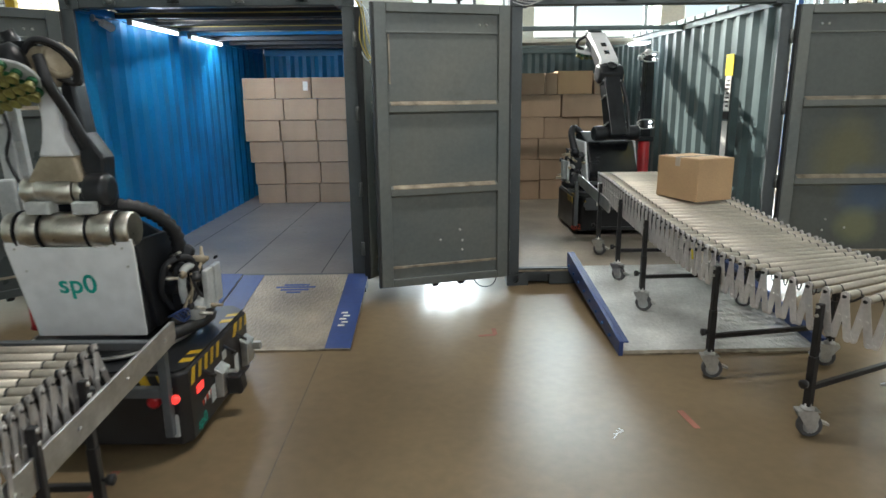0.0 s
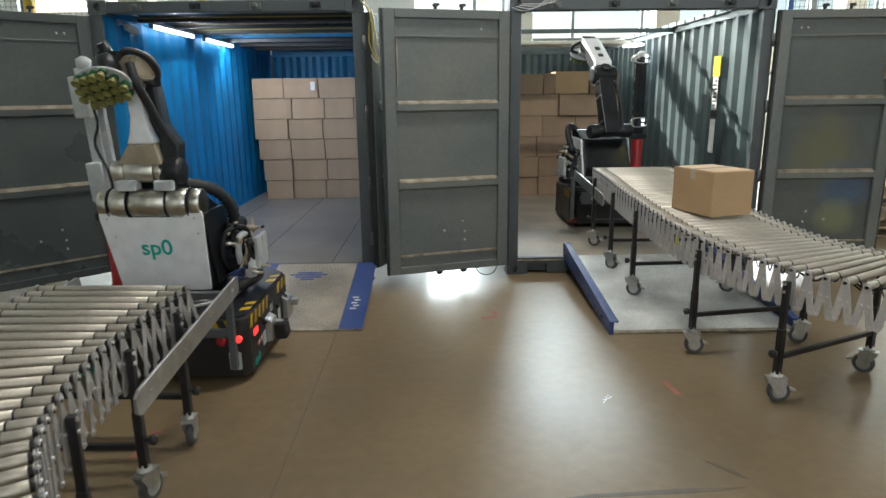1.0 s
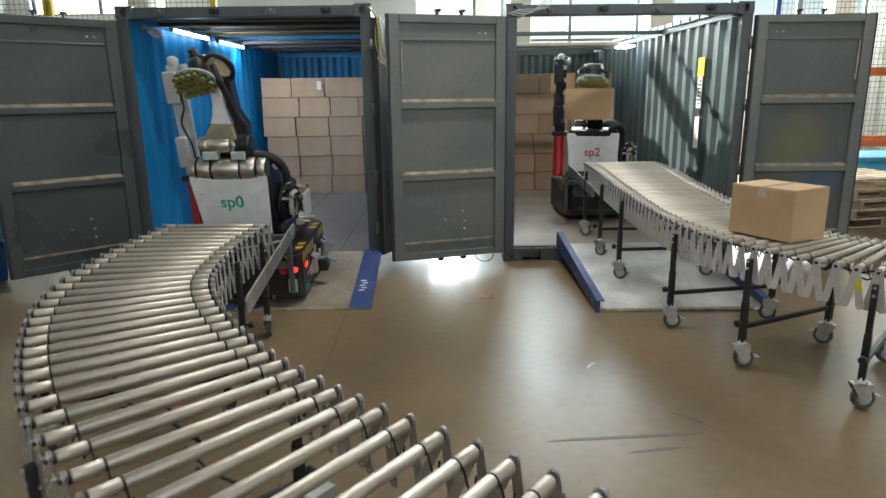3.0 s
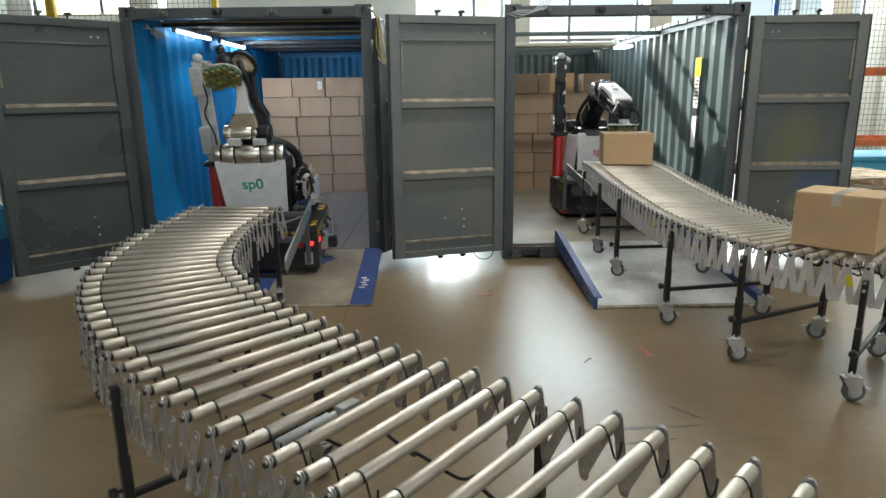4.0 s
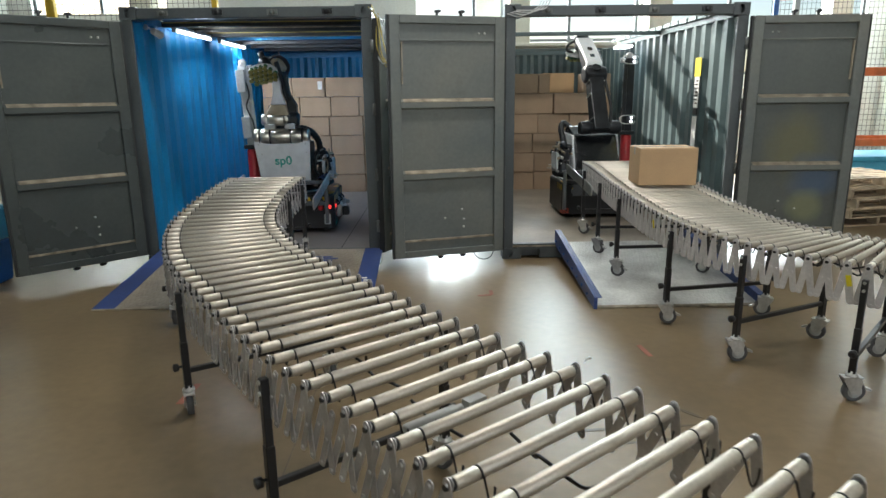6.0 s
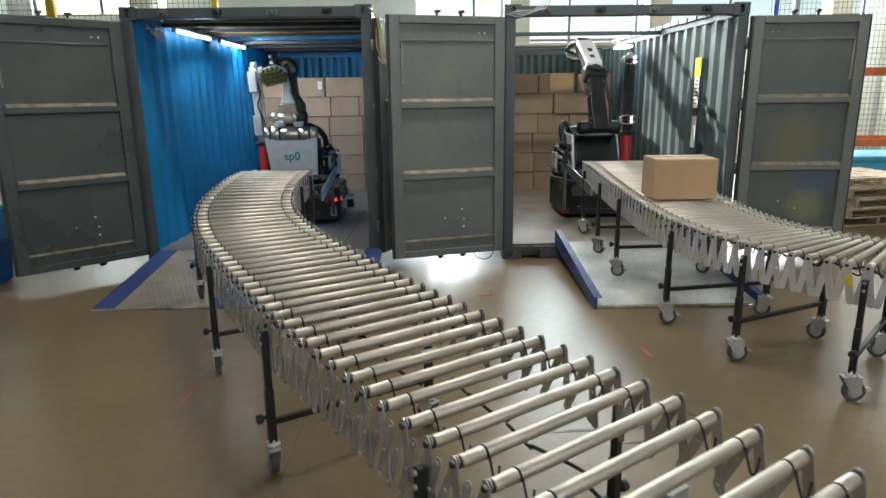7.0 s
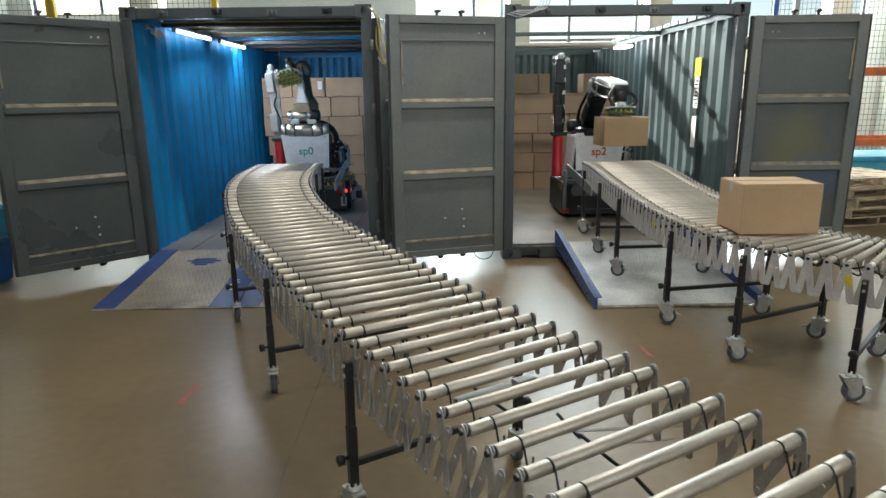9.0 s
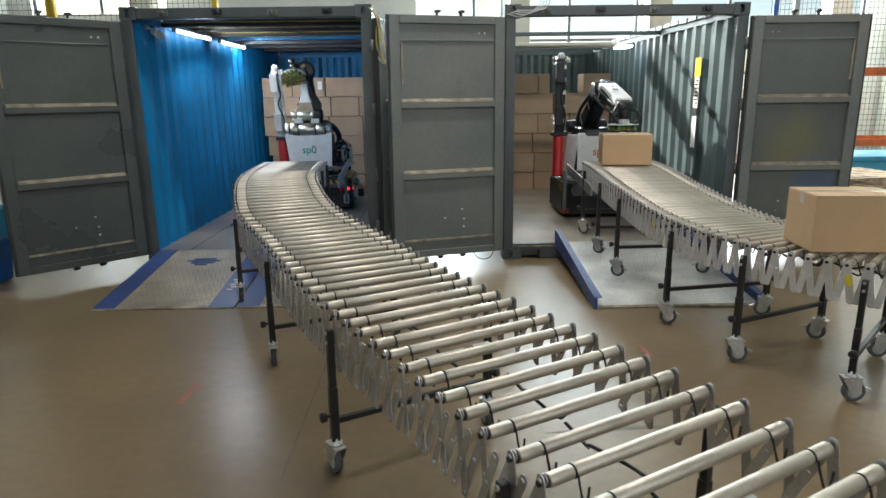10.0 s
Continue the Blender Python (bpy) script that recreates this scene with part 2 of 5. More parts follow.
def lathe(bm, prof, a, axis, n=20):
    """A turned piece: prof holds (distance along the axis, radius)."""
    a, q = Vector(a), Vector(axis).to_track_quat("Z", "Y")
    rings = []
    for d, r in prof:
        rings.append([bm.verts.new(a + q @ Vector((r * math.cos(2 * math.pi * i / n), r * math.sin(2 * math.pi * i / n), d))) for i in range(n)])
    for p, s in zip(rings, rings[1:]):
        for i in range(n):
            f = bm.faces.new((p[i], p[(i + 1) % n], s[(i + 1) % n], s[i]))
            f.smooth = True
    bm.faces.new(list(reversed(rings[0])))
    bm.faces.new(rings[-1])


def hose(bm, pts, r, n=8, ridges=0.0, step=0.012):
    """A bent tube through pts, ribbed when ridges is set."""
    pts = [Vector(p) for p in pts]
    fine = []
    P = [pts[0] * 2 - pts[1]] + pts + [pts[-1] * 2 - pts[-2]]
    for i in range(1, len(P) - 2):
        k = max(3, int((P[i + 1] - P[i]).length / step))
        for j in range(k):
            t = j / k
            a, b, c, d = P[i - 1], P[i], P[i + 1], P[i + 2]
            fine.append(0.5 * ((2 * b) + (c - a) * t + (2 * a - 5 * b + 4 * c - d) * t * t + (3 * b - a - 3 * c + d) * t ** 3))
    fine.append(pts[-1])
    prev = None
    for i, p in enumerate(fine):
        d = (fine[min(i + 1, len(fine) - 1)] - fine[max(i - 1, 0)])
        q = d.to_track_quat("Z", "Y")
        rr = r * (1 + (ridges if i % 2 else -ridges))
        ring = [bm.verts.new(p + q @ Vector((rr * math.cos(2 * math.pi * k / n), rr * math.sin(2 * math.pi * k / n), 0))) for k in range(n)]
        if prev:
            for k in range(n):
                f = bm.faces.new((prev[k], prev[(k + 1) % n], ring[(k + 1) % n], ring[k]))
                f.smooth = True
        prev = ring


def prism(bm, poly, lo, hi, axis="x", m=None):
    """A flat outline (pairs) pushed along an axis."""
    def place(u, v, w):
        return {"x": (w, u, v), "y": (u, w, v), "z": (u, v, w)}[axis]
    lv = [bm.verts.new(place(u, v, lo)) for u, v in poly]
    hv = [bm.verts.new(place(u, v, hi)) for u, v in poly]
    if m is not None:
        for v in lv + hv:
            v.co = m @ v.co
    n = len(poly)
    bm.faces.new(lv)
    bm.faces.new(list(reversed(hv)))
    for i in range(n):
        bm.faces.new((lv[i], hv[i], hv[(i + 1) % n], lv[(i + 1) % n]))


def soften(bm, w, seg=2):
    bmesh.ops.recalc_face_normals(bm, faces=bm.faces)
    es = [e for e in bm.edges if len(e.link_faces) == 2 and e.calc_face_angle(0) > 0.6]
    bmesh.ops.bevel(bm, geom=es, offset=w, segments=seg, affect="EDGES", profile=0.5)
    return bm


def mesh_of(name, bm, mat):
    bmesh.ops.recalc_face_normals(bm, faces=bm.faces)
    me = bpy.data.meshes.new(name)
    bm.to_mesh(me)
    bm.free()
    me.materials.append(mat)
    return me


def part(name, bm, mat, parent=None, label="", at=None):
    ob = new(name, mesh_of(name, bm, mat))
    if parent is not None:
        ob.parent = parent
    if at is not None:
        ob.matrix_basis = at
    if label:
        ob["label"] = label
    return ob


def shared(name, me, parent, at=None, label=""):
    ob = new(name, me)
    ob.parent = parent
    if at is not None:
        ob.matrix_basis = at
    if label:
        ob["label"] = label
    return ob


def thing(name, label, category, at=None, group="", kind=""):
    ob = new(name)
    ob.empty_display_size = 0.1
    if at is not None:
        ob.matrix_basis = at
    return tagged(ob, label, category, group, kind)


def words(name, text, size, mat, parent, at, bold=0.0):
    cu = bpy.data.curves.new(name, "FONT")
    cu.body, cu.size, cu.extrude, cu.offset = text, size, 0.001, bold
    cu.align_x, cu.align_y = "CENTER", "CENTER"
    tmp = bpy.data.objects.new(name, cu)
    me = bpy.data.meshes.new_from_object(tmp)
    bpy.data.objects.remove(tmp)
    me.materials.append(mat)
    ob = new(name, me)
    ob.parent = parent
    ob.matrix_basis = at
    return ob


def lerp_rows(rows, t):
    """Linear value between rows (t, values...)."""
    if t <= rows[0][0]:
        return list(rows[0][1:])
    for a, b in zip(rows, rows[1:]):
        if t <= b[0]:
            k = (t - a[0]) / (b[0] - a[0])
            return [u + (v - u) * k for u, v in zip(a[1:], b[1:])]
    return list(rows[-1][1:])


# ---------------- the hall ----------------
def hall():
    bm = bmesh.new()
    box(bm, HALL_X0 - 20, HALL_X1 + 20, HALL_Y0 - 20, HALL_Y1 + 30, -0.3, 0.0)
    fl = part("floor", bm, M["floor"])
    tagged(fl, "polished tan concrete floor with cloudy stains", "floor", kind="structure")
    x0, x1, y0, y1, z = HALL_X0, HALL_X1, HALL_Y0, HALL_Y1, HALL_Z
    bm = bmesh.new()
    box(bm, x0 - 0.3, x1 + 0.3, y0 - 0.3, y1 + 0.3, z, z + 0.3)
    tagged(part("ceiling", bm, M["ceil"]), "plain pale hall ceiling", "ceiling", kind="structure")
    for name, side in (("wall_west", 0), ("wall_east", 1)):
        bm = bmesh.new()
        a = x0 - 0.3 if side == 0 else x1
        box(bm, a, a + 0.3, y0, y1, 0, z)
        tagged(part(name, bm, M["wall"]), "pale painted hall wall", "wall", kind="structure")
    # far wall: sill and head with piers between the windows; same on the unseen wall behind, its openings made up for
    # fill
    for name, ya, sill, head_z, piers, mat in (
            ("wall_north", y1, 2.15, 8.4, ((-11.0, -10.4), (-6.9, -6.7), (-2.7, -1.2), (1.05, 1.7), (5.35, 5.95), (11.4, 12.0)), "wall"),
            ("wall_south", y0 - 0.3, 2.9, 7.5, ((-11.0, 0.5), (3.4, 4.0), (7.4, 8.0), (11.0, 12.0)), "wall")):
        bm = bmesh.new()
        if name == "wall_north":
            # unseen low opening in the sill wall, made up to brighten the floor gap
            for a, b, za, zb in ((x0, -1.2, 0, sill), (1.05, x1, 0, sill), (-1.2, 1.05, 0, 0.3), (-1.2, 1.05, sill - 0.12, sill)):
                box(bm, a, b, ya, ya + 0.3, za, zb)
        else:
            box(bm, x0, x1, ya, ya + 0.3, 0, sill)
        box(bm, x0, x1, ya, ya + 0.3, head_z, z)
        for a, b in piers:
            box(bm, a, b, ya, ya + 0.3, sill, head_z)
        if name == "wall_north":
            # unseen blank parts and high openings, placed to steer sun and floor reflections
            box(bm, -1.2, -0.5, ya, ya + 0.3, sill, 4.7)
            box(bm, -6.7, -2.7, ya, ya + 0.3, sill, 5.7)
            box(bm, -10.4, -6.9, ya, ya + 0.3, 4.8, head_z)
            box(bm, -10.4, -6.9, ya, ya + 0.3, sill, 3.85)
        tagged(part(name, bm, M["wall"]), "pale hall wall with a high band of windows", "wall", kind="structure")
        edges = [p for ab in piers for p in ab][1:-1]
        for k in range(0, len(edges), 2):
            a, b = edges[k], edges[k + 1]
            w = thing("window_1", "tall bright window with dark steel glazing bars", "window", kind="structure", group="hall windows")
            bm = bmesh.new()
            for za in (sill, head_z - 0.08):
                box(bm, a, b, ya + 0.12, ya + 0.2, za, za + 0.08)
            for xa in (a, b - 0.08):
                box(bm, xa, xa + 0.08, ya + 0.12, ya + 0.2, sill + 0.08, head_z - 0.08)
            part("window_frame", bm, M["frame"], w)
            n = max(1, round((b - a) / 1.9))
            for i in range(1, n):
                bm = bmesh.new()
                xa = a + (b - a) * i / n
                box(bm, xa - 0.04, xa + 0.04, ya + 0.1, ya + 0.16, sill + 0.08, head_z - 0.08)
                part("glazing_bar", bm, M["frame"], w)
            for zz in (3.05, 4.3, 5.6, 6.9):
                bm = bmesh.new()
                box(bm, a + 0.08, b - 0.08, ya + 0.11, ya + 0.15, zz, zz + 0.07)
                part("glazing_bar", bm, M["frame"], w)
    for x, w in ((5.1, 0.55), (1.75, 0.5), (-7.2, 0.5), (9.5, 0.5)):
        bm = bmesh.new()
        box(bm, x, x + w, HALL_Y1 - 1.6, HALL_Y1 - 1.1, 0, HALL_Z)
        box(bm, x - 0.08, x + w + 0.08, HALL_Y1 - 1.68, HALL_Y1 - 1.02, 0, 0.25)
        tagged(part("column", soften(bm, 0.02), M["column"]), "cream painted square hall column", "column", group="hall columns", kind="structure")


hall()
for k, (x, y) in enumerate(((0.3, -9), (5.6, -9), (0.3, -1.9))):
    # unseen hanging strip lamps, added above the view as fill light
    fix = thing("fill_strip_lamp", "long white strip lamp added above the view as fill", "lamp", at=pose(x, y, 6.6), group="hall strip lamps")
    bm = bmesh.new()
    prism(bm, [(-0.14, 0), (0.14, 0), (0.07, 0.09), (-0.07, 0.09)], -1.2, 1.2, "x")
    part("housing", bm, M["offwhite"], fix)
    for s in (-1, 1):
        bm = bmesh.new()
        rod(bm, (s * 0.9, 0, 0.09), (s * 0.9, 0, 2.0), 0.006, n=6)
        part("hanger", bm, M["zinc"], fix)
    area_lamp("fill_strip_light", (x, y, 6.57), (x, y, 0), 2.3, 0.22, 14 if y < -5 else 95, (1.0, 0.97, 0.91))


# ---------------- containers ----------------
CW, CH, CL, CF = 2.44, 2.59, 6.06, 0.16   # width, height, length, floor height


def corrugated(bm, length, z0, z1, depth=0.036, pitch=0.278, thick=0.004):
    """A pressed wall sheet along +y with folds toward +x."""
    ys, xs, y = [], [], 0.0
    seq = ((0.072, 0), (0.068, 1), (0.070, 1), (0.068, 0))
    ys.append(0.0), xs.append(0.0)
    k = 0
    while y < length:
        d, up = seq[k % 4]
        y = min(y + d, length)
        ys.append(y), xs.append(depth * up)
        k += 1
    cols = [(bm.verts.new((x, yy, z0)), bm.verts.new((x, yy, z1)), bm.verts.new((x - thick, yy, z0)), bm.verts.new((x - thick, yy, z1))) for x, yy in zip(xs, ys)]
    for a, b in zip(cols, cols[1:]):
        bm.faces.new((a[0], b[0], b[1], a[1]))
        bm.faces.new((a[2], a[3], b[3], b[2]))
        bm.faces.new((a[1], b[1], b[3], a[3]))


def casting(parent, m, mat):
    bm = bmesh.new()
    w, d, h, t = 0.162, 0.178, 0.118, 0.02
    # hollow block with an oval hole in the front
    n = 20
    ring, outer = [], []
    for i in range(n):
        a = 2 * math.pi * i / n
        ring.append((w / 2 + 0.028 * math.cos(a), h / 2 + 0.04 * math.sin(a)))
        c, s = math.cos(a), math.sin(a)
        k = min((w / 2) / abs(c) if abs(c) > 1e-6 else 9, (h / 2) / abs(s) if abs(s) > 1e-6 else 9)
        outer.append((w / 2 + k * c, h / 2 + k * s))
    rv = [bm.verts.new((u, 0, v)) for u, v in ring]
    ov = [bm.verts.new((u, 0, v)) for u, v in outer]
    iv = [bm.verts.new((u, 0.05, v)) for u, v in ring]
    bv = [bm.verts.new((u, d, v)) for u, v in outer]
    for i in range(n):
        j = (i + 1) % n
        bm.faces.new((ov[i], ov[j], rv[j], rv[i]))
        bm.faces.new((rv[i], rv[j], iv[j], iv[i]))
        bm.faces.new((ov[i], bv[i], bv[j], ov[j]))
    bm.faces.new(iv)
    bm.faces.new(bv)
    return part("corner_casting", bm, mat, parent, at=m)


def container(label, at, inner, outer, roofed):
    c = thing("shipping_container", label, "container", at=at, group="shipping containers")
    # local: x 0..CW, y 0..CL, front at y = 0
    bm = bmesh.new()
    box(bm, 0.09, CW - 0.09, 0.06, CL - 0.05, CF - 0.03, CF)
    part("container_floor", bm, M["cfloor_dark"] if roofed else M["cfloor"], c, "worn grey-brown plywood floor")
    for k in range(3 if roofed else 0):
        bm = bmesh.new()
        x = 0.42 + k * 0.8
        box(bm, x, x + 0.008, 0.07, CL - 0.1, CF + 0.0005, CF + 0.002)
        part("floor_seam", bm, M["seal"], c)
    for x in (0.0, CW - 0.11):
        bm = bmesh.new()
        prism(bm, [(x, 0.0), (x + 0.11, 0.0), (x + 0.11, 0.03), (x + (0.05 if x < 1 else 0.09), 0.05), (x + (0.05 if x < 1 else 0.09), 0.15), (x + (0 if x < 1 else 0.06), 0.15), (x + (0 if x < 1 else 0.06), 0.05), (x, 0.03)], 0.118, CH - 0.118, "z")
        part("corner_post", soften(bm, 0.006), outer, c)
        bm = bmesh.new()
        box(bm, x + 0.01, x + 0.1, CL - 0.15, CL, 0.118, CH - 0.118)
        part("corner_post", bm, outer, c)
    for x, w in ((0.0, 1), (CW - 0.162, 1)):
        for z in (0.0, CH - 0.118):
            casting(c, pose(x, -0.006, z), outer)
    bm = bmesh.new()
    box(bm, 0.162, CW - 0.162, 0.0, 0.12, CH - 0.112, CH - 0.012)
    part("header", soften(bm, 0.008), outer, c)
    for k in range(4):
        bm = bmesh.new()
        x = 0.42 + k * 0.53
        lathe(bm, [(0, 0.028), (0.02, 0.028), (0.02, 0.014), (0.035, 0.014)], (x, -0.001, CH - 0.06), (0, -1, 0), 10)
        box(bm, x - 0.05, x + 0.05, -0.012, 0, CH - 0.085, CH - 0.035)
        part("lock_keeper", bm, M["blackm"] if k % 2 else M["grey"], c)
    # sill with fork pocket
    bm = bmesh.new()
    box(bm, 0.162, 0.2, 0.0, 0.1, 0.0, CF - 0.03)
    box(bm, 0.2, 0.40, 0.06, 0.1, 0.02, CF - 0.06)
    box(bm, 0.2, 0.40, 0.0, 0.1, CF - 0.06, CF - 0.03)
    box(bm, 0.40, CW - 0.162, 0.0, 0.1, 0.01, CF - 0.03)
    box(bm, 0.11, CW - 0.11, 0.0, 0.06, CF - 0.03, CF + 0.004)
    part("sill", bm, outer, c)
    bm = bmesh.new()
    box(bm, 0.11, CW - 0.11, -0.004, 0.02, CF - 0.028, CF - 0.012)
    part("sill_edge", bm, M["edge"], c)
    # side and end sheets
    for side in (0, 1):
        bm = bmesh.new()
        corrugated(bm, CL - 0.3, 0.14, CH - 0.11)
        m = pose(0.045, 0.15, 0) if side == 0 else pose(CW - 0.045, 0.15, 0) @ Matrix.Diagonal((-1, 1, 1, 1))
        bmesh.ops.transform(bm, matrix=m, verts=bm.verts)
        part("side_wall", bm, inner, c)
        for z0, z1 in ((CH - 0.12, CH - 0.05), (0.05, 0.15)):
            bm = bmesh.new()
            x = 0.03 if side == 0 else CW - 0.09
            box(bm, x, x + 0.06, 0.15, CL - 0.15, z0, z1)
            part("side_rail", bm, inner, c)
    bm = bmesh.new()
    corrugated(bm, CW - 0.2, 0.14, CH - 0.14)
    bmesh.ops.transform(bm, matrix=pose(CW - 0.1, CL - 0.06, 0, 0, 0, 90) @ Matrix.Diagonal((-1, 1, 1, 1)), verts=bm.verts)
    part("end_wall", bm, inner, c)
    bm = bmesh.new()
    box(bm, 0.1, CW - 0.1, CL - 0.12, CL - 0.02, CH - 0.16, CH - 0.04)
    part("end_rail", bm, inner, c)
    # roof: sheet on bows, or bare bows
    if roofed:
        bm = bmesh.new()
        corrugated(bm, CL - 0.2, 0.09, CW - 0.09, depth=0.02)
        bmesh.ops.transform(bm, matrix=pose(0, 0.12, CH - 0.03) @ Matrix(((0, 0, 1, 0), (0, 1, 0, 0), (-1, 0, 0, 0), (0, 0, 0, 1))), verts=bm.verts)
        part("roof_sheet", bm, M["roof"], c, "dark corrugated roof sheet")
    bows = (0.75, 1.35, 1.95, 2.55, 3.3, 4.1, 4.9) if roofed else (2.3, 5.4)
    for k, y in enumerate(bows):
        bm = bmesh.new()
        box(bm, 0.06, CW - 0.06, y, y + 0.07, CH - 0.11, CH - 0.06)
        part("roof_bow", soften(bm, 0.006), M["teal"] if not roofed else (M["blue"] if k == 3 else M["roof"]), c)
        if roofed and k < 4:
            bm = bmesh.new()
            box(bm, 0.1, CW - 0.1, y - 0.003, y, CH - 0.075, CH - 0.064)
            part("bow_strap", bm, M["wire"] if k % 2 == 0 else M["edge"], c)
    return c


C_LEFT = container("blue-lined open shipping container with a grey doorway", pose(-3.145, -0.085, 0, 0, 0, -0.8), M["blue"], M["slate"], True)
C_RIGHT = container("dark green shipping container with open roof", pose(0.60, 0, 0), M["teal"], M["slate"], False)
# bare strip at the top of the roofless container's side sheet: lapped roof edge
for k in range(21):
    y = 0.2 + k * 0.278
    bm = bmesh.new()
    box(bm, CW - 0.13, CW - 0.02, y, y + 0.235, CH - 0.055, CH - 0.008)
    part("roof_edge", bm, M["teal"], C_RIGHT)
# pale lamp tray hung under the rear half of the open roof
tray = thing("light_tray", "pale flat lamp tray across the open container roof", "lamp", at=pose(0.7, 3.1, 2.40))
bm = bmesh.new()
box(bm, 0, 1.95, 0, 0.5, 0, 0.05)
part("tray", soften(bm, 0.01), M["column"], tray)
bm = bmesh.new()
box(bm, 1.93, 2.10, -0.1, 0.30, -0.03, -0.005)
part("lit_panel", bm, M["tube"], tray)


def container_door(label, hinge, angle, side, w=1.155, face=None):
    """A container door seen from inside. side: the way it runs from its hinge, +1 or -1 along local x."""
    d = thing("container_door", label, "container door", at=pose(*hinge, 0, 0, angle), group="container doors")
    h0, h1 = 0.14, 2.455
    face = face or M["door"]
    rim = M["door_shaded"] if face is M["door_shaded"] else M["door"]

    def bx(x0, x1, y0, y1, z0, z1, name, mat, bev=0.006, lab=""):
        bm = bmesh.new()
        a, b = sorted((side * x0, side * x1))
        box(bm, a, b, y0, y1, z0, z1)
        return part(name, soften(bm, bev) if bev else bm, mat, d, lab)

    bx(0.09, w - 0.09, 0.012, 0.03, h0 + 0.05, h1 - 0.02, "panel", face, 0)
    bx(0.0, 0.10, -0.02, 0.05, h0, h1, "stile", rim)
    bx(w - 0.10, w, -0.02, 0.05, h0, h1, "stile", rim)
    bx(0.10, w - 0.10, -0.02, 0.05, h1 - 0.075, h1, "rail", rim)
    bx(0.10, w - 0.10, -0.02, 0.05, h0, h0 + 0.065, "rail", rim)
    for z in (0.962, 1.645):
        bm = bmesh.new()
        prism(bm, [(0.012, z - 0.05), (-0.03, z - 0.03), (-0.03, z + 0.025), (0.012, z + 0.05)], *sorted((side * 0.1, side * (w - 0.1))), "x")
        part("cross_rail", bm, rim, d)
        bm = bmesh.new()
        a, b = sorted((side * 0.12, side * (w - 0.12)))
        prism(bm, [(-0.032, z + 0.020), (-0.032, z + 0.0275), (0.011, z + 0.0525), (0.011, z + 0.047)], a, b, "x")
        part("worn_edge", bm, M["edge"], d)
    bx(0.1, w - 0.1, -0.006, 0.012, h0 + 0.16, h0 + 0.178, "worn_edge", M["edge"], 0)
    bx(0.10, w - 0.10, -0.004, 0.012, h1 - 0.23, h1 - 0.215, "fold", rim, 0.003)
    bx(w - 0.125, w - 0.112, -0.008, 0.012, h1 - 0.62, h1 - 0.24, "bare_weld", M["edge"], 0)
    bx(-0.02, 0.0, -0.01, 0.04, h0, h1, "seal", M["seal"], 0)
    bx(w, w + 0.02, -0.01, 0.04, h0, h1, "seal", M["seal"], 0)
    for z in (0.42, 0.95, 1.6, 2.2):
        bm = bmesh.new()
        rod(bm, (-side * 0.03, 0.045, z - 0.06), (-side * 0.03, 0.045, z + 0.06), 0.016)
        box(bm, *sorted((-side * 0.03, side * 0.1)), 0.05, 0.06, z - 0.04, z + 0.04)
        part("hinge", bm, M["grey"], d)
    for x in (0.42, 0.66):
        bm = bmesh.new()
        rod(bm, (side * x, 0.075, h0 - 0.03), (side * x, 0.075, h1 + 0.05), 0.017)
        part("lock_rod", bm, M["zinc"], d)
        for z in (h0 - 0.03, h1 + 0.045):
            bm = bmesh.new()
            prism(bm, [(-0.026, -0.010), (-0.015, -0.016), (0.015, -0.016), (0.034, -0.006), (0.034, 0.009), (0.008, 0.014), (-0.022, 0.009)], 0.05, 0.08, "y", pose(side * x, 0, z))
            rod(bm, (side * x, 0.06, z), (side * x, 0.06, z + (0.04 if z < 1 else -0.05)), 0.012)
            part("locking_cam", bm, M["blackm"], d)
    for x, z in ((0.42, 0.5), (0.42, 0.42), (0.44, 0.6), (0.62, 0.52), (0.2, 2.3), (0.26, 2.3)):
        bm = bmesh.new()
        lathe(bm, [(0, 0.012), (0.006, 0.010), (0.008, 0.004)], (side * x, 0.012, z), (0, -1, 0), 8)
        part("rivet", bm, M["zinc"], d)
    return d


D_MID = container_door("open grey steel container door between the containers", (0.578, -0.16, 0), 16.2, -1, 1.148)
D_LEFT = container_door("open grey steel container door beside the blue container", (-3.14, -0.125, 0), 43.0, -1, face=M["door_shaded"])
D_RIGHT = container_door("open grey steel container door with blue and ochre stains", (3.06, -0.06, 0), -1.5, 1, 1.135, face=M["stained"])
# folded back door of the blue container, in the gap
D_FOLD = container_door("grey steel container door folded back along the container", (-0.655, -0.18, 0), 66.0, 1)


# ---------------- loading ramps ----------------
def sheet(bm, x0, x1, y0, y1, z0, z1, t=0.012):
    """A sloped plate from the near edge (y0, z0) to the far edge (y1, z1)."""
    prism(bm, [(y0, z0), (y1, z1), (y1, z1 - t), (y0, z0 - t)], x0, x1, "x")


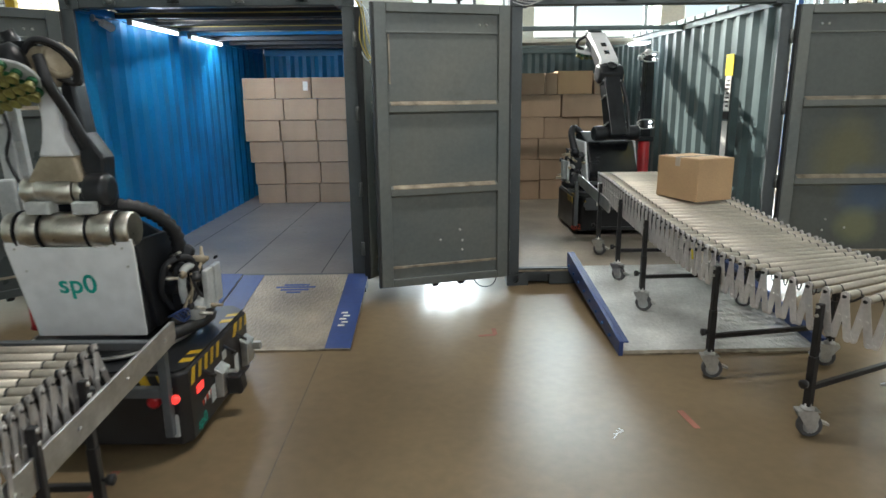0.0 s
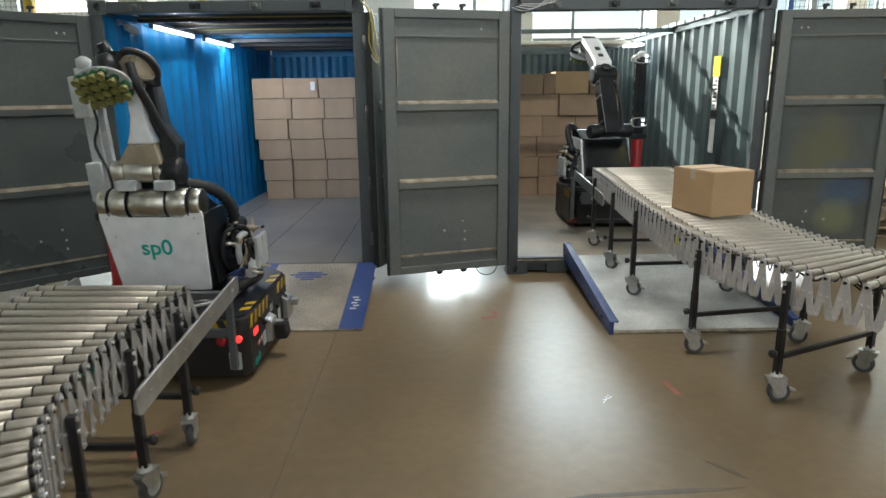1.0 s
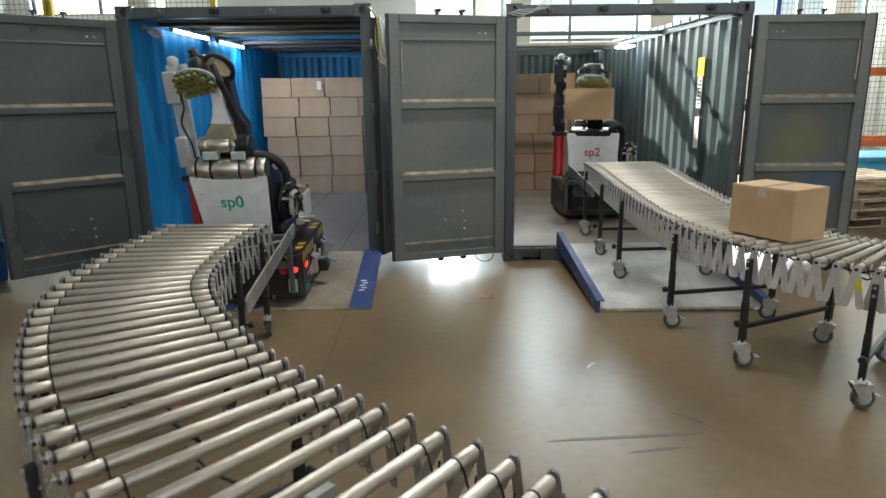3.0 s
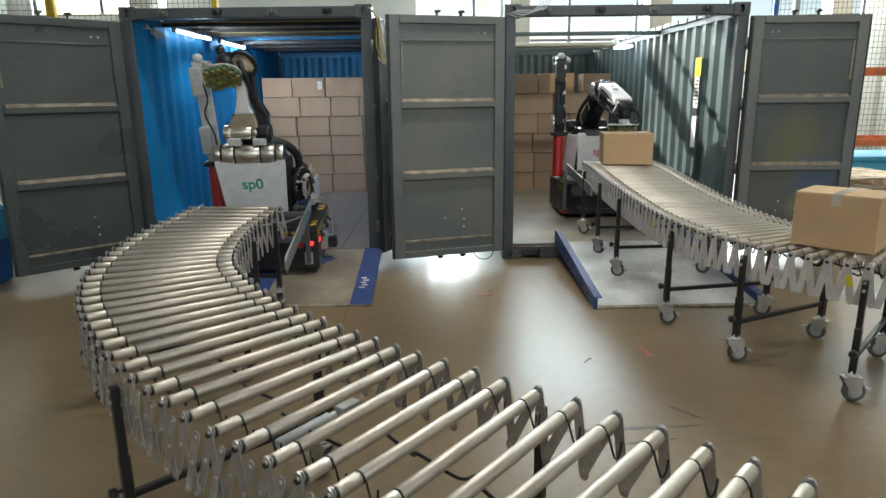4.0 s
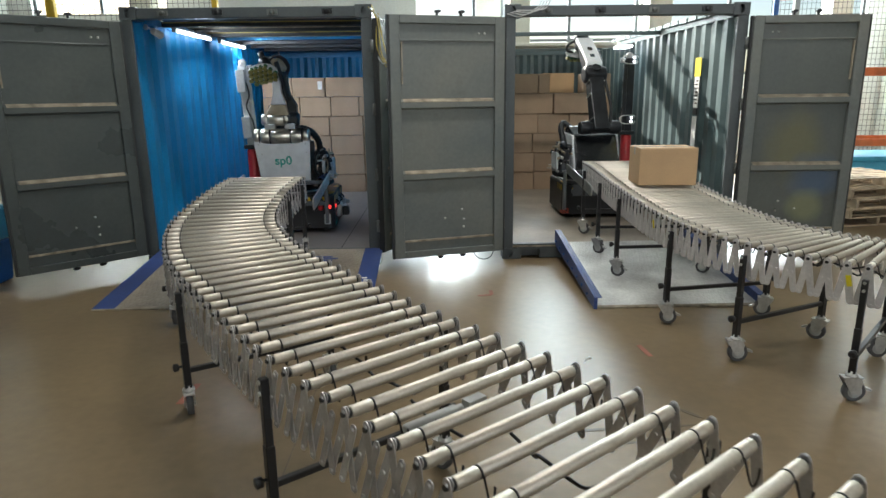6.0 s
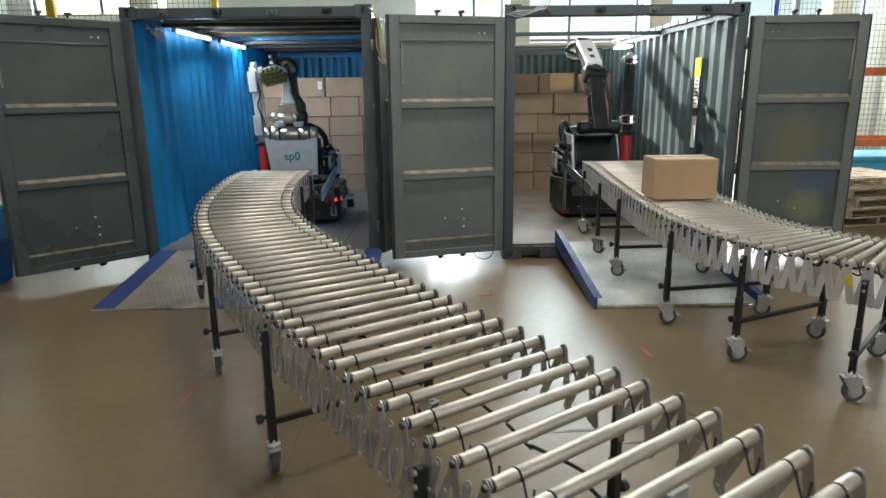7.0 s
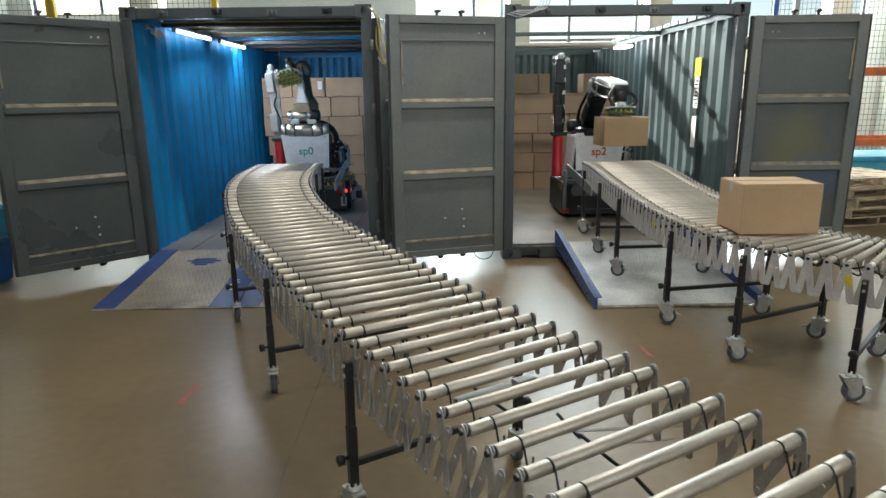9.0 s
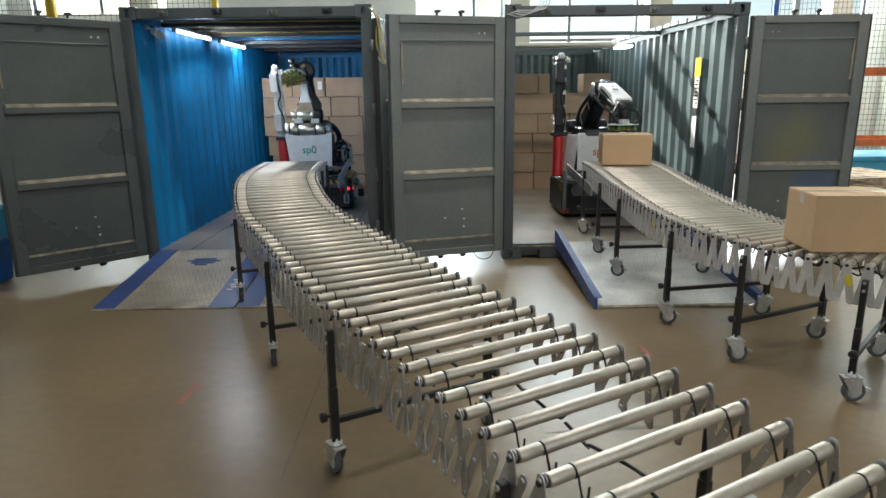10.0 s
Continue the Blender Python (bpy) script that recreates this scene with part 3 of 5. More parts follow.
def ramp(label, x0, x1, y0, y1, z1, bands, plate_mat, curb):
    r = thing("loading_ramp", label, "ramp", at=pose(0, 0, 0), group="loading ramps")
    bm = bmesh.new()
    sheet(bm, x0, x1, y0, y1, 0.012, z1, 0.010)
    part("tread_plate", bm, plate_mat, r)
    bm = bmesh.new()
    sheet(bm, x0, x1, y0 - 0.012, y0 + 0.03, 0.014, 0.019, 0.012)
    part("worn_lip", bm, M["edge"], r)
    for a, b in bands:
        bm = bmesh.new()
        sheet(bm, a, b, y0, y1, 0.017, z1 + 0.005, 0.004)
        part("blue_band", bm, M["bluep"], r, "blue painted edge band")
    slope = (z1 - 0.012) / (y1 - y0)
    if curb:
        for x, s in ((x0, -1), (x1, 1)):
            bm = bmesh.new()
            prism(bm, [(y0 - 0.02, 0.0), (y1 + 0.02, z1 - 0.03), (y1 + 0.02, z1 + 0.13), (y1 - 0.05, z1 + 0.13), (y0 - 0.02, 0.105)], *sorted((x, x + s * 0.03)), "x")
            prism(bm, [(y0 - 0.02, 0.095), (y1 + 0.02, z1 + 0.12), (y1 + 0.02, z1 + 0.132), (y0 - 0.02, 0.107)], *sorted((x, x - s * 0.035)), "x")
            k = part("kerb", soften(bm, 0.004), M["bluep"], r, "raised blue side kerb")
            for i in range(8):
                bm = bmesh.new()
                y = y0 + 0.2 + i * (y1 - y0 - 0.3) / 7
                z = 0.05 + (y - y0) * slope
                rod(bm, (x - 0.002 + s * 0.03, y, z), (x + s * 0.046, y, z), 0.012, n=8)
                part("bolt", bm, M["navy"], k)
    return r, slope


R1, SL = ramp("sloped tread-plate ramp with flat blue bands", -3.027, -1.83, -1.515, -0.06, 0.168, ((-3.027, -2.84), (-2.053, -1.83)), M["plate_dull"], False)
R2, SL = ramp("sloped tread-plate ramp with a blue band and worn text", -1.81, -0.676, -1.51, -0.12, 0.168, ((-0.86, -0.676), (-1.81, -1.62)), M["plate_dull"], False)
R3, SL3 = ramp("sloped bright tread-plate ramp with blue kerbs", 1.20, 2.56, -1.68, 0.03, 0.172, (), M["plate"], True)


def ramp_mark(r, x, y, w, d, mat, y0=-1.55, sl=0.105, lift=0.021):
    bm = bmesh.new()
    z = 0.012 + (y - y0) * sl + lift
    prism(bm, [(y, z), (y + d, z + d * sl), (y + d, z + d * sl - 0.002), (y, z - 0.002)], x, x + w, "x")
    return part("painted_mark", bm, mat, r)


for r, x in ((R2, -0.81), (R1, -1.99)):
    for k in range(5):
        ramp_mark(r, x + 0.02 * (k % 2), -1.20 + k * 0.055, 0.05, 0.022, M["label"])
for r, x in ((R1, -2.62), (R2, -1.45)):
    for a, b, w in ((0.0, 0.0, 0.34), (0.05, 0.055, 0.24), (0.11, 0.11, 0.12), (0.06, -0.05, 0.22)):
        ramp_mark(r, x + a, -0.42 - b, w, 0.035, M["bluep"], lift=0.006)


# ---------------- cardboard stacks ----------------
CARD = {}


def carton(w, d, h, mat, tape=True):
    """A taped cardboard carton, origin at the middle of its bottom. Returns the meshes of its parts."""
    key = (w, d, h, mat.name)
    if key in CARD:
        return CARD[key]
    bm = bmesh.new()
    box(bm, -w / 2, w / 2, -d / 2, d / 2, 0, h - 0.004)
    body = mesh_of("carton", soften(bm, 0.007, 2), mat)
    flaps = []
    for s in (-1, 1):
        bm = bmesh.new()
        a, b = sorted((s * 0.002, s * (d / 2 - 0.002)))
        box(bm, -w / 2 + 0.002, w / 2 - 0.002, a, b, h - 0.004, h)
        flaps.append(mesh_of("flap", bm, mat))
    bm = bmesh.new()
    box(bm, -w / 2 - 0.0015, w / 2 + 0.0015, -0.026, 0.026, h, h + 0.0015)
    for s in (-1, 1):
        a, b = sorted((s * (w / 2), s * (w / 2 + 0.0015)))
        box(bm, a, b, -0.026, 0.026, h - 0.07, h + 0.0015)
    tp = mesh_of("tape", bm, M["tape"])
    CARD[key] = (body, flaps, tp)
    return CARD[key]


def carton_thing(label, w, d, h, mat, at, group):
    body, flaps, tp = carton(w, d, h, mat)
    c = new("cardboard_box", body)
    c.matrix_basis = at
    tagged(c, label, "box", group)
    for f in flaps:
        shared("flap", f, c)
    shared("tape", tp, c)
    return c


def stack(x0, x1, y, rows, group, seed, base=CF, skip=()):
    rng = random.Random(seed)
    z = base
    made = []
    for cuts, h, shift in rows:
        xs = [x0 + shift] + list(cuts) + [x1]
        for a, b in zip(xs, xs[1:]):
            if b - a < 0.12 or (z > 1.6 and (a, b) in skip):
                continue
            dy = rng.uniform(-0.025, 0.025)
            c = carton_thing("plain brown cardboard box in a tall stack", round(b - a - 0.012, 3), 0.42, h - 0.004, M["card"],
                             pose((a + b) / 2, y + 0.21 + dy, z + 0.001, 0, 0, rng.uniform(-1.0, 1.0)), group)
            made.append(c)
        z += h
    return made


STACK_L = stack(-2.875, -0.76, 4.02, [
    ((-2.33, -1.81, -1.25), 0.295, 0.12), ((-2.32, -1.78, -1.26), 0.325, 0.10), ((-2.33, -1.80, -1.26), 0.315, 0.04),
    ((-2.35, -1.82, -1.27), 0.31, 0.0), ((-2.28, -1.78, -1.32), 0.31, 0.0), ((-2.39, -1.85, -1.10), 0.305, 0.0)], "cartons in the blue container", 3)
STACK_R = stack(1.02, 2.78, 4.0, [
    ((1.55, 2.1), 0.30, 0.0), ((1.55, 2.15), 0.315, 0.0), ((1.52, 2.1), 0.315, 0.0), ((1.60, 2.12), 0.315, 0.0),
    ((1.85,), 0.325, 0.05), ((1.60, 1.79), 0.31, 0.0)], "cartons in the dark container", 5, skip=((1.79, 2.78),))
carton_thing("plain brown cardboard box in a tall stack", 0.44, 0.42, 0.30, M["card"], pose(2.55, 4.21, 1.732), "cartons in the dark container")
stack(1.70, 2.30, 4.46, [((), 0.30, 0.0), ((), 0.315, 0.0), ((), 0.315, 0.0), ((), 0.315, 0.0), ((), 0.325, 0.0)], "cartons in the dark container", 6)
# paper label and glossy tape on one carton of the upper row
lab = thing("shipping_label", "small white shipping label on a carton", "label", at=pose(-1.93, 3.975, 1.86))
bm = bmesh.new()
box(bm, -0.035, 0.035, -0.004, 0, -0.03, 0.10)
part("paper", bm, M["label"], lab)


# ---------------- fittings on the containers ----------------
def tube_lamp(a, b):
    d = (Vector(b) - Vector(a))
    t = thing("tube_lamp", "lit white fluorescent tube along the blue wall", "lamp", at=Matrix.Translation(a) @ d.to_track_quat("Y", "Z").to_matrix().to_4x4(), group="tube lamps")
    L = d.length
    bm = bmesh.new()
    box(bm, -0.03, 0.03, 0, L, 0.018, 0.05)
    part("tray", soften(bm, 0.006), M["offwhite"], t)
    bm = bmesh.new()
    rod(bm, (0, 0.03, 0), (0, L - 0.03, 0), 0.019)
    part("tube", bm, M["tube"], t)
    for y in (0.0, L - 0.035):
        bm = bmesh.new()
        box(bm, -0.02, 0.02, y, y + 0.035, -0.02, 0.03)
        part("end_cap", bm, M["offwhite"], t)
    return t


tube_lamp((-2.94, 0.72, 2.45), (-2.94, 1.92, 2.45))
tube_lamp((-2.95, 2.30, 2.45), (-2.95, 3.50, 2.45))
area_lamp("tube_light", (-2.80, 1.32, 2.42), (-1.3, 1.5, 0.9), 1.15, 0.10, 11, (0.85, 0.93, 1.0))
area_lamp("tube_light", (-2.80, 2.90, 2.42), (-1.5, 3.6, 1.2), 1.15, 0.10, 13, (0.85, 0.93, 1.0))

camx = thing("wall_camera", "small white cylindrical camera on the blue wall", "camera", at=pose(-2.99, 0.18, 2.40, 0, 0, 60))
bm = bmesh.new()
lathe(bm, [(0, 0.03), (0.01, 0.034), (0.12, 0.034), (0.13, 0.028)], (0.05, 0, 0), (1, 0.2, -0.35), 16)
part("body", bm, M["offwhite"], camx)
bm = bmesh.new()
rod(bm, (-0.02, 0, 0.03), (0.07, 0, 0.005), 0.012)
lathe(bm, [(0, 0.03), (0.012, 0.03)], (-0.03, 0, 0.03), (1, 0, 0), 12)
part("bracket", bm, M["zinc"], camx)

sgn = thing("wall_sign", "yellow warning sign over a strip of white labels", "sign", at=pose(2.945, 0.93, -0.03))
bm = bmesh.new()
box(bm, -0.006, 0, -0.085, 0.085, 1.93, 2.14)
part("yellow_plate", bm, M["signy"], sgn)
for k, (z0, z1, mt) in enumerate(((1.58, 1.925, "label"), (1.50, 1.57, "black"), (1.12, 1.48, "label"))):
    bm = bmesh.new()
    box(bm, -0.006, 0, -0.06, 0.06, z0, z1)
    part("label_strip", bm, M[mt], sgn)
for k in range(7):
    bm = bmesh.new()
    z = 1.62 + k * 0.042
    box(bm, -0.008, -0.006, -0.045, -0.045 + (0.09 if k % 3 else 0.06), z, z + 0.02)
    part("text_bar", bm, M["black"], sgn)

cab = thing("hanging_cables", "loose yellow and grey cables hung from the container corner", "cable", at=pose(0, 0, 0))
for k, (mt, pts) in enumerate((
        ("wire", ((-0.73, -0.15, 2.56), (-0.66, -0.19, 2.45), (-0.66, -0.2, 2.2), (-0.60, -0.2, 2.05), (-0.565, -0.2, 2.0), (-0.55, -0.2, 2.06), (-0.60, -0.19, 2.25), (-0.64, -0.18, 2.5))),
        ("offwhite", ((-0.72, -0.16, 2.55), (-0.60, -0.2, 2.42), (-0.56, -0.2, 2.2), (-0.57, -0.2, 2.08), (-0.60, -0.2, 2.03), (-0.66, -0.19, 2.12), (-0.68, -0.18, 2.3))),
        ("wire", ((-0.70, -0.15, 2.58), (-0.64, -0.2, 2.4), (-0.62, -0.2, 2.15), (-0.57, -0.21, 2.03))))):
    bm = bmesh.new()
    hose(bm, pts, 0.006, 6)
    part("cable", bm, M[mt], cab)
cab2 = thing("hanging_cables", "pale cables looped over the dark container corner", "cable", at=pose(0, 0, 0))
for k in range(4):
    bm = bmesh.new()
    hose(bm, ((0.62 + k * 0.03, -0.03, 2.50 + 0.01 * k), (0.75 + k * 0.05, -0.05, 2.47 + 0.02 * k), (0.92 + k * 0.03, -0.02, 2.56), (0.98 + k * 0.04, 0.05, 2.66 + 0.02 * k), (1.05 + 0.06 * k, 0.4, 2.75)), 0.005, 6)
    part("cable", bm, M["offwhite"], cab2)
loop = thing("loose_cable", "thin grey cable loop hanging under the door", "cable", at=pose(0, 0, 0))
bm = bmesh.new()
hose(bm, ((0.25, -0.22, 0.2), (0.3, -0.24, 0.1), (0.38, -0.22, 0.06), (0.46, -0.2, 0.09), (0.5, -0.18, 0.2)), 0.004, 6)
part("cable", bm, M["hose"], loop)

# marks on the floor
for x, y, w, d, a in ((0.31, -1.27, 0.13, 0.035, 10), (0.37, -1.19, 0.035, 0.12, 0), (-1.63, -3.11, 0.04, 0.27, -4), (1.305, -2.58, 0.035, 0.2, 6)):
    bm = bmesh.new()
    box(bm, -w / 2, w / 2, -d / 2, d / 2, 0.0, 0.0015)
    tagged(part("floor_tape", bm, M["redtape"], at=pose(x, y, 0.0005, 0, 0, a)), "worn strip of red tape on the floor", "tape", group="floor tape marks")


bm = bmesh.new()
box(bm, -0.872, -0.865, -7.0, -1.57, 0.0, 0.0012)
tagged(part("floor_joint", bm, M["scuff"]), "thin dark joint in the concrete floor", "joint", kind="structure")
for x, y, w, d, a in ((0.85, -3.62, 0.85, 0.03, 3), (1.25, -3.45, 0.22, 0.025, -50), (0.95, -3.75, 0.3, 0.02, 8)):
    bm = bmesh.new()
    prism(bm, [(-w / 2, -d / 3), (-w / 4, -d / 2), (w / 3, -d / 2), (w / 2, 0), (w / 4, d / 2), (-w / 3, d / 3)], 0.0, 0.0012, "z")
    tagged(part("floor_scuff", bm, M["scuff"], at=pose(x, y, 0.0005, 0, 0, a)), "dark rubber scuff on the concrete floor", "scuff", group="floor scuffs")
for k in range(4):
    bm = bmesh.new()
    box(bm, -0.03 + 0.01 * k, 0.03, -0.003, 0.003, 0.0, 0.0012)
    tagged(part("floor_scratch", bm, M["label"], at=pose(0.86 + 0.012 * k, -2.74 + 0.025 * k, 0.0005, 0, 0, 55 - 35 * k)), "small white scratch on the concrete floor", "scratch", group="floor scratches")


# ---------------- things farther off ----------------
def pallet(at, group):
    p = thing("wooden_pallet", "raw wooden pallet in a stack", "pallet", at=at, group=group)
    for k in range(7):
        bm = bmesh.new()
        y = -0.5 + k * 0.152
        box(bm, -0.6, 0.6, y, y + 0.09, 0.105, 0.125)
        part("deck_board", bm, M["wood"], p)
    for k in range(3):
        bm = bmesh.new()
        y = -0.5 + k * 0.456
        box(bm, -0.6, 0.6, y, y + 0.09, 0.0, 0.018)
        part("bottom_board", bm, M["wood"], p)
    for k in range(3):
        bm = bmesh.new()
        x = -0.6 + k * 0.58
        prism(bm, [(-0.5, 0.018), (-0.35, 0.018), (-0.33, 0.06), (-0.12, 0.06), (-0.1, 0.018), (0.1, 0.018), (0.12, 0.06), (0.33, 0.06), (0.35, 0.018), (0.5, 0.018), (0.5, 0.105), (-0.5, 0.105)], x, x + 0.04, "x")
        part("stringer", bm, M["wood"], p)
    return p


rng = random.Random(8)
for k in range(5):
    pallet(pose(5.62 + rng.uniform(-0.05, 0.05), 1.9 + rng.uniform(-0.05, 0.05), 0.126 * k, 0, 0, 14 + rng.uniform(-4, 4)), "pallet stack")
bin1 = thing("plastic_bin", "pale blue plastic bin behind the pallets", "bin", at=pose(6.9, 3.6, 0))
bm = bmesh.new()
prism(bm, [(-0.9, 0.0), (0.9, 0.0), (0.98, 0.66), (-0.98, 0.66)], -0.5, 0.5, "y")
part("body", soften(bm, 0.03), M["rackblue"], bin1)
bm = bmesh.new()
box(bm, -1.02, 1.02, -0.55, 0.55, 0.66, 0.73)
part("rim", soften(bm, 0.015), M["rackblue"], bin1)

rack = thing("pallet_rack", "steel pallet rack with orange beams and wire mesh back", "rack", at=pose(6.3, 5.2, 0, 0, 0, -8))
for x in (0, 2.6, 5.2):
    for y in (0, 1.0):
        bm = bmesh.new()
        box(bm, x, x + 0.09, y, y + 0.08, 0, 4.6)
        part("upright", bm, M["offwhite"] if y == 0 else M["navy"], rack)
for z in (0.72, 1.98, 3.4):
    for y in (0, 1.0):
        for x in (0.09, 2.69):
            bm = bmesh.new()
            box(bm, x, x + 2.51, y + 0.01, y + 0.06, z, z + 0.13)
            part("beam", soften(bm, 0.006), M["orange"], rack)
bm = bmesh.new()
for k in range(64):
    x = k * 0.08
    rod(bm, (x, 1.12, 0.3), (x, 1.12, 4.4), 0.004, n=4, cap=False)
for k in range(40):
    z = 0.3 + k * 0.105
    rod(bm, (0, 1.125, z), (5.1, 1.125, z), 0.004, n=4, cap=False)
part("mesh_panel", bm, M["black"], rack)

for k, (x, y, a) in enumerate(((-8.9, 4.3, 0), (-6.25, 4.3, 0))):
    fe = thing("mesh_fence", "tall wire mesh guard fence with yellow posts", "fence", at=pose(x, y, 0, 0, 0, a), group="guard fences")
    for xx in (0, 2.6):
        bm = bmesh.new()
        box(bm, xx, xx + 0.09, 0, 0.09, 0, 3.4)
        part("post", soften(bm, 0.008), M["yellow"], fe)
    bm = bmesh.new()
    box(bm, 0.09, 2.6, 0.03, 0.07, 3.30, 3.36)
    part("top_rail", bm, M["yellow"], fe)
    bm = bmesh.new()
    for i in range(30):
        rod(bm, (0.12 + i * 0.084, 0.05, 0.2), (0.12 + i * 0.084, 0.05, 3.3), 0.0045, n=4, cap=False)
    for i in range(36):
        rod(bm, (0.1, 0.055, 0.2 + i * 0.086), (2.6, 0.055, 0.2 + i * 0.086), 0.0045, n=4, cap=False)
    part("mesh_panel", bm, M["black"], fe)

bn = thing("storage_bin", "dark blue storage bin with pale blue lid", "bin", at=pose(-4.75, -0.75, 0))
bm = bmesh.new()
prism(bm, [(-0.42, 0.0), (0.42, 0.0), (0.46, 0.42), (-0.46, 0.42)], -0.3, 0.3, "y")
part("body", soften(bm, 0.03), M["navy"], bn)
bm = bmesh.new()
box(bm, -0.45, 0.45, -0.32, 0.32, 0.42, 0.75)
part("lid", soften(bm, 0.03), M["rackblue"], bn)


# ---------------- flexible roller conveyors ----------------
def ground(x, y):
    """Height of what wheels stand on: floor, ramp, container floor."""
    y0, y1 = (-1.55, -0.06) if x < 0.3 else (-1.68, 0.03)
    if abs(x) > 3.05 or y < y0:
        return 0.0
    return 0.016 + 0.15 * min(1.0, (y - y0) / (y1 - y0))


def smooth_line(pts, n):
    """n points at even steps along a smooth curve through pts."""
    P = [Vector((*p, 0)) for p in pts]
    Q = [P[0] * 2 - P[1]] + P + [P[-1] * 2 - P[-2]]
    fine = []
    for i in range(1, len(Q) - 2):
        a, b, c, d = Q[i - 1:i + 3]
        for j in range(24):
            t = j / 24
            fine.append(0.5 * ((2 * b) + (c - a) * t + (2 * a - 5 * b + 4 * c - d) * t * t + (3 * b - a - 3 * c + d) * t ** 3))
    fine.append(P[-1])
    s = [0.0]
    for a, b in zip(fine, fine[1:]):
        s.append(s[-1] + (b - a).length)
    out, k = [], 0
    for i in range(n):
        want = s[-1] * i / (n - 1)
        while k < len(s) - 2 and s[k + 1] < want:
            k += 1
        f = (want - s[k]) / max(1e-9, s[k + 1] - s[k])
        out.append(fine[k].lerp(fine[k + 1], f))
    return out


ROLL_Z = 0.78      # roller axis above the ground
HALF = 0.380        # half the roller's length


def conveyor_meshes():
    bm = bmesh.new()
    g = 0.0015
    L = 2 * HALF
    prof = [(0, 0.0185), (0.004, 0.0200), (0.078, 0.0200), (0.080, 0.0180), (0.087, 0.0180), (0.089, 0.0200),
            (L - 0.089, 0.0200), (L - 0.087, 0.0180), (L - 0.080, 0.0180), (L - 0.078, 0.0200), (L - 0.004, 0.0200), (L, 0.0185)]
    lathe(bm, prof, (-HALF, 0, 0), (1, 0, 0), 18)
    roller = mesh_of("roller", bm, M["roller"])
    belt, cap = [], []
    for s in (-1, 1):
        bm = bmesh.new()
        lathe(bm, [(0, 0.0212), (0.006, 0.0212), (0.006, 0.0185), (0, 0.0185)], (s * (HALF - 0.0835) - 0.003, 0, 0), (1, 0, 0), 12)
        # drive belt loop hanging from the groove
        x = s * (HALF - 0.0835)
        hose(bm, ((x, -0.024, 0.0), (x, -0.035, -0.035), (x, -0.05, -0.07), (x, -0.062, -0.05), (x, -0.066, -0.01)), 0.0035, 5, step=0.03)
        belt.append(mesh_of("drive_belt", bm, M["black"]))
        bm = bmesh.new()
        lathe(bm, [(0, 0.017), (0.010, 0.017), (0.014, 0.010), (0.03, 0.009)], (s * HALF, 0, 0), (s, 0, 0), 12)
        cap.append(mesh_of("axle_cap", bm, M["black"]))

    def link(tilt, off, long, w=0.0195, metal="alu", dy=0.0):
        bm = bmesh.new()
        poly = [(-w, 0.0), (-w * 0.7, 0.014), (0, 0.02), (w * 0.7, 0.014), (w, 0.0), (w, -long), (w * 0.7, -long - 0.012), (0, -long - 0.017), (-w * 0.7, -long - 0.012), (-w, -long)]
        prism(bm, poly, 0, 0.004, "x", pose(off, dy, 0.006 - 0.5 * dy, tilt))
        for d in (0.0, long * 0.5, long):
            p = pose(off, dy, 0.006 - 0.5 * dy, tilt) @ Vector((0.002, 0, -d))
            rod(bm, p - Vector((0.008, 0, 0)), p + Vector((0.008, 0, 0)), 0.0075, n=8)
        return mesh_of("scissor_link", bm, M[metal])
    close = {s: (link(10, s * (HALF + 0.014), 0.215), link(-10, s * (HALF + 0.022), 0.215)) for s in (-1, 1)}
    wide = {s: (link(24, s * (HALF + 0.014), 0.25, 0.0165, "linkz"), link(-8, s * (HALF + 0.022), 0.25, 0.0165, "linkz")) for s in (-1, 1)}
    # the outer side of the drawn-out bend shows a second row of links
    wide[-1] += (link(22, -HALF - 0.030, 0.22, 0.0150, "linkz", 0.062),)
    return roller, belt, cap, close, wide


CONV = conveyor_meshes()


def caster_meshes():
    bm = bmesh.new()
    lathe(bm, [(-0.018, 0.052), (-0.014, 0.062), (0.014, 0.062), (0.018, 0.052)], (0, 0, 0), (1, 0, 0), 24)
    tyre = mesh_of("tyre", bm, M["rubber"])
    bm = bmesh.new()
    lathe(bm, [(-0.021, 0.016), (-0.019, 0.040), (0.019, 0.040), (0.021, 0.016)], (0, 0, 0), (1, 0, 0), 18)
    hub = mesh_of("hub", bm, M["offwhite"])
    bm = bmesh.new()
    for s in (-1, 1):
        prism(bm, [(-0.02, -0.012), (0.02, -0.012), (0.075, 0.075), (0.065, 0.085), (-0.02, 0.085), (-0.035, 0.06)], s * 0.027 - 0.002, s * 0.027 + 0.002, "x")
    box(bm, -0.029, 0.029, -0.035, 0.075, 0.08, 0.088)
    lathe(bm, [(0, 0.034), (0.012, 0.034), (0.016, 0.02), (0.035, 0.02)], (0, 0.02, 0.088), (0, 0, 1), 16)
    rod(bm, (-0.032, 0, 0), (0.032, 0, 0), 0.008)
    prism(bm, [(-0.03, 0.02), (-0.05, 0.03), (-0.095, 0.01), (-0.09, 0.0)], -0.015, 0.015, "x")
    fork = mesh_of("fork", bm, M["zinc"])
    return tyre, hub, fork


CAST = caster_meshes()


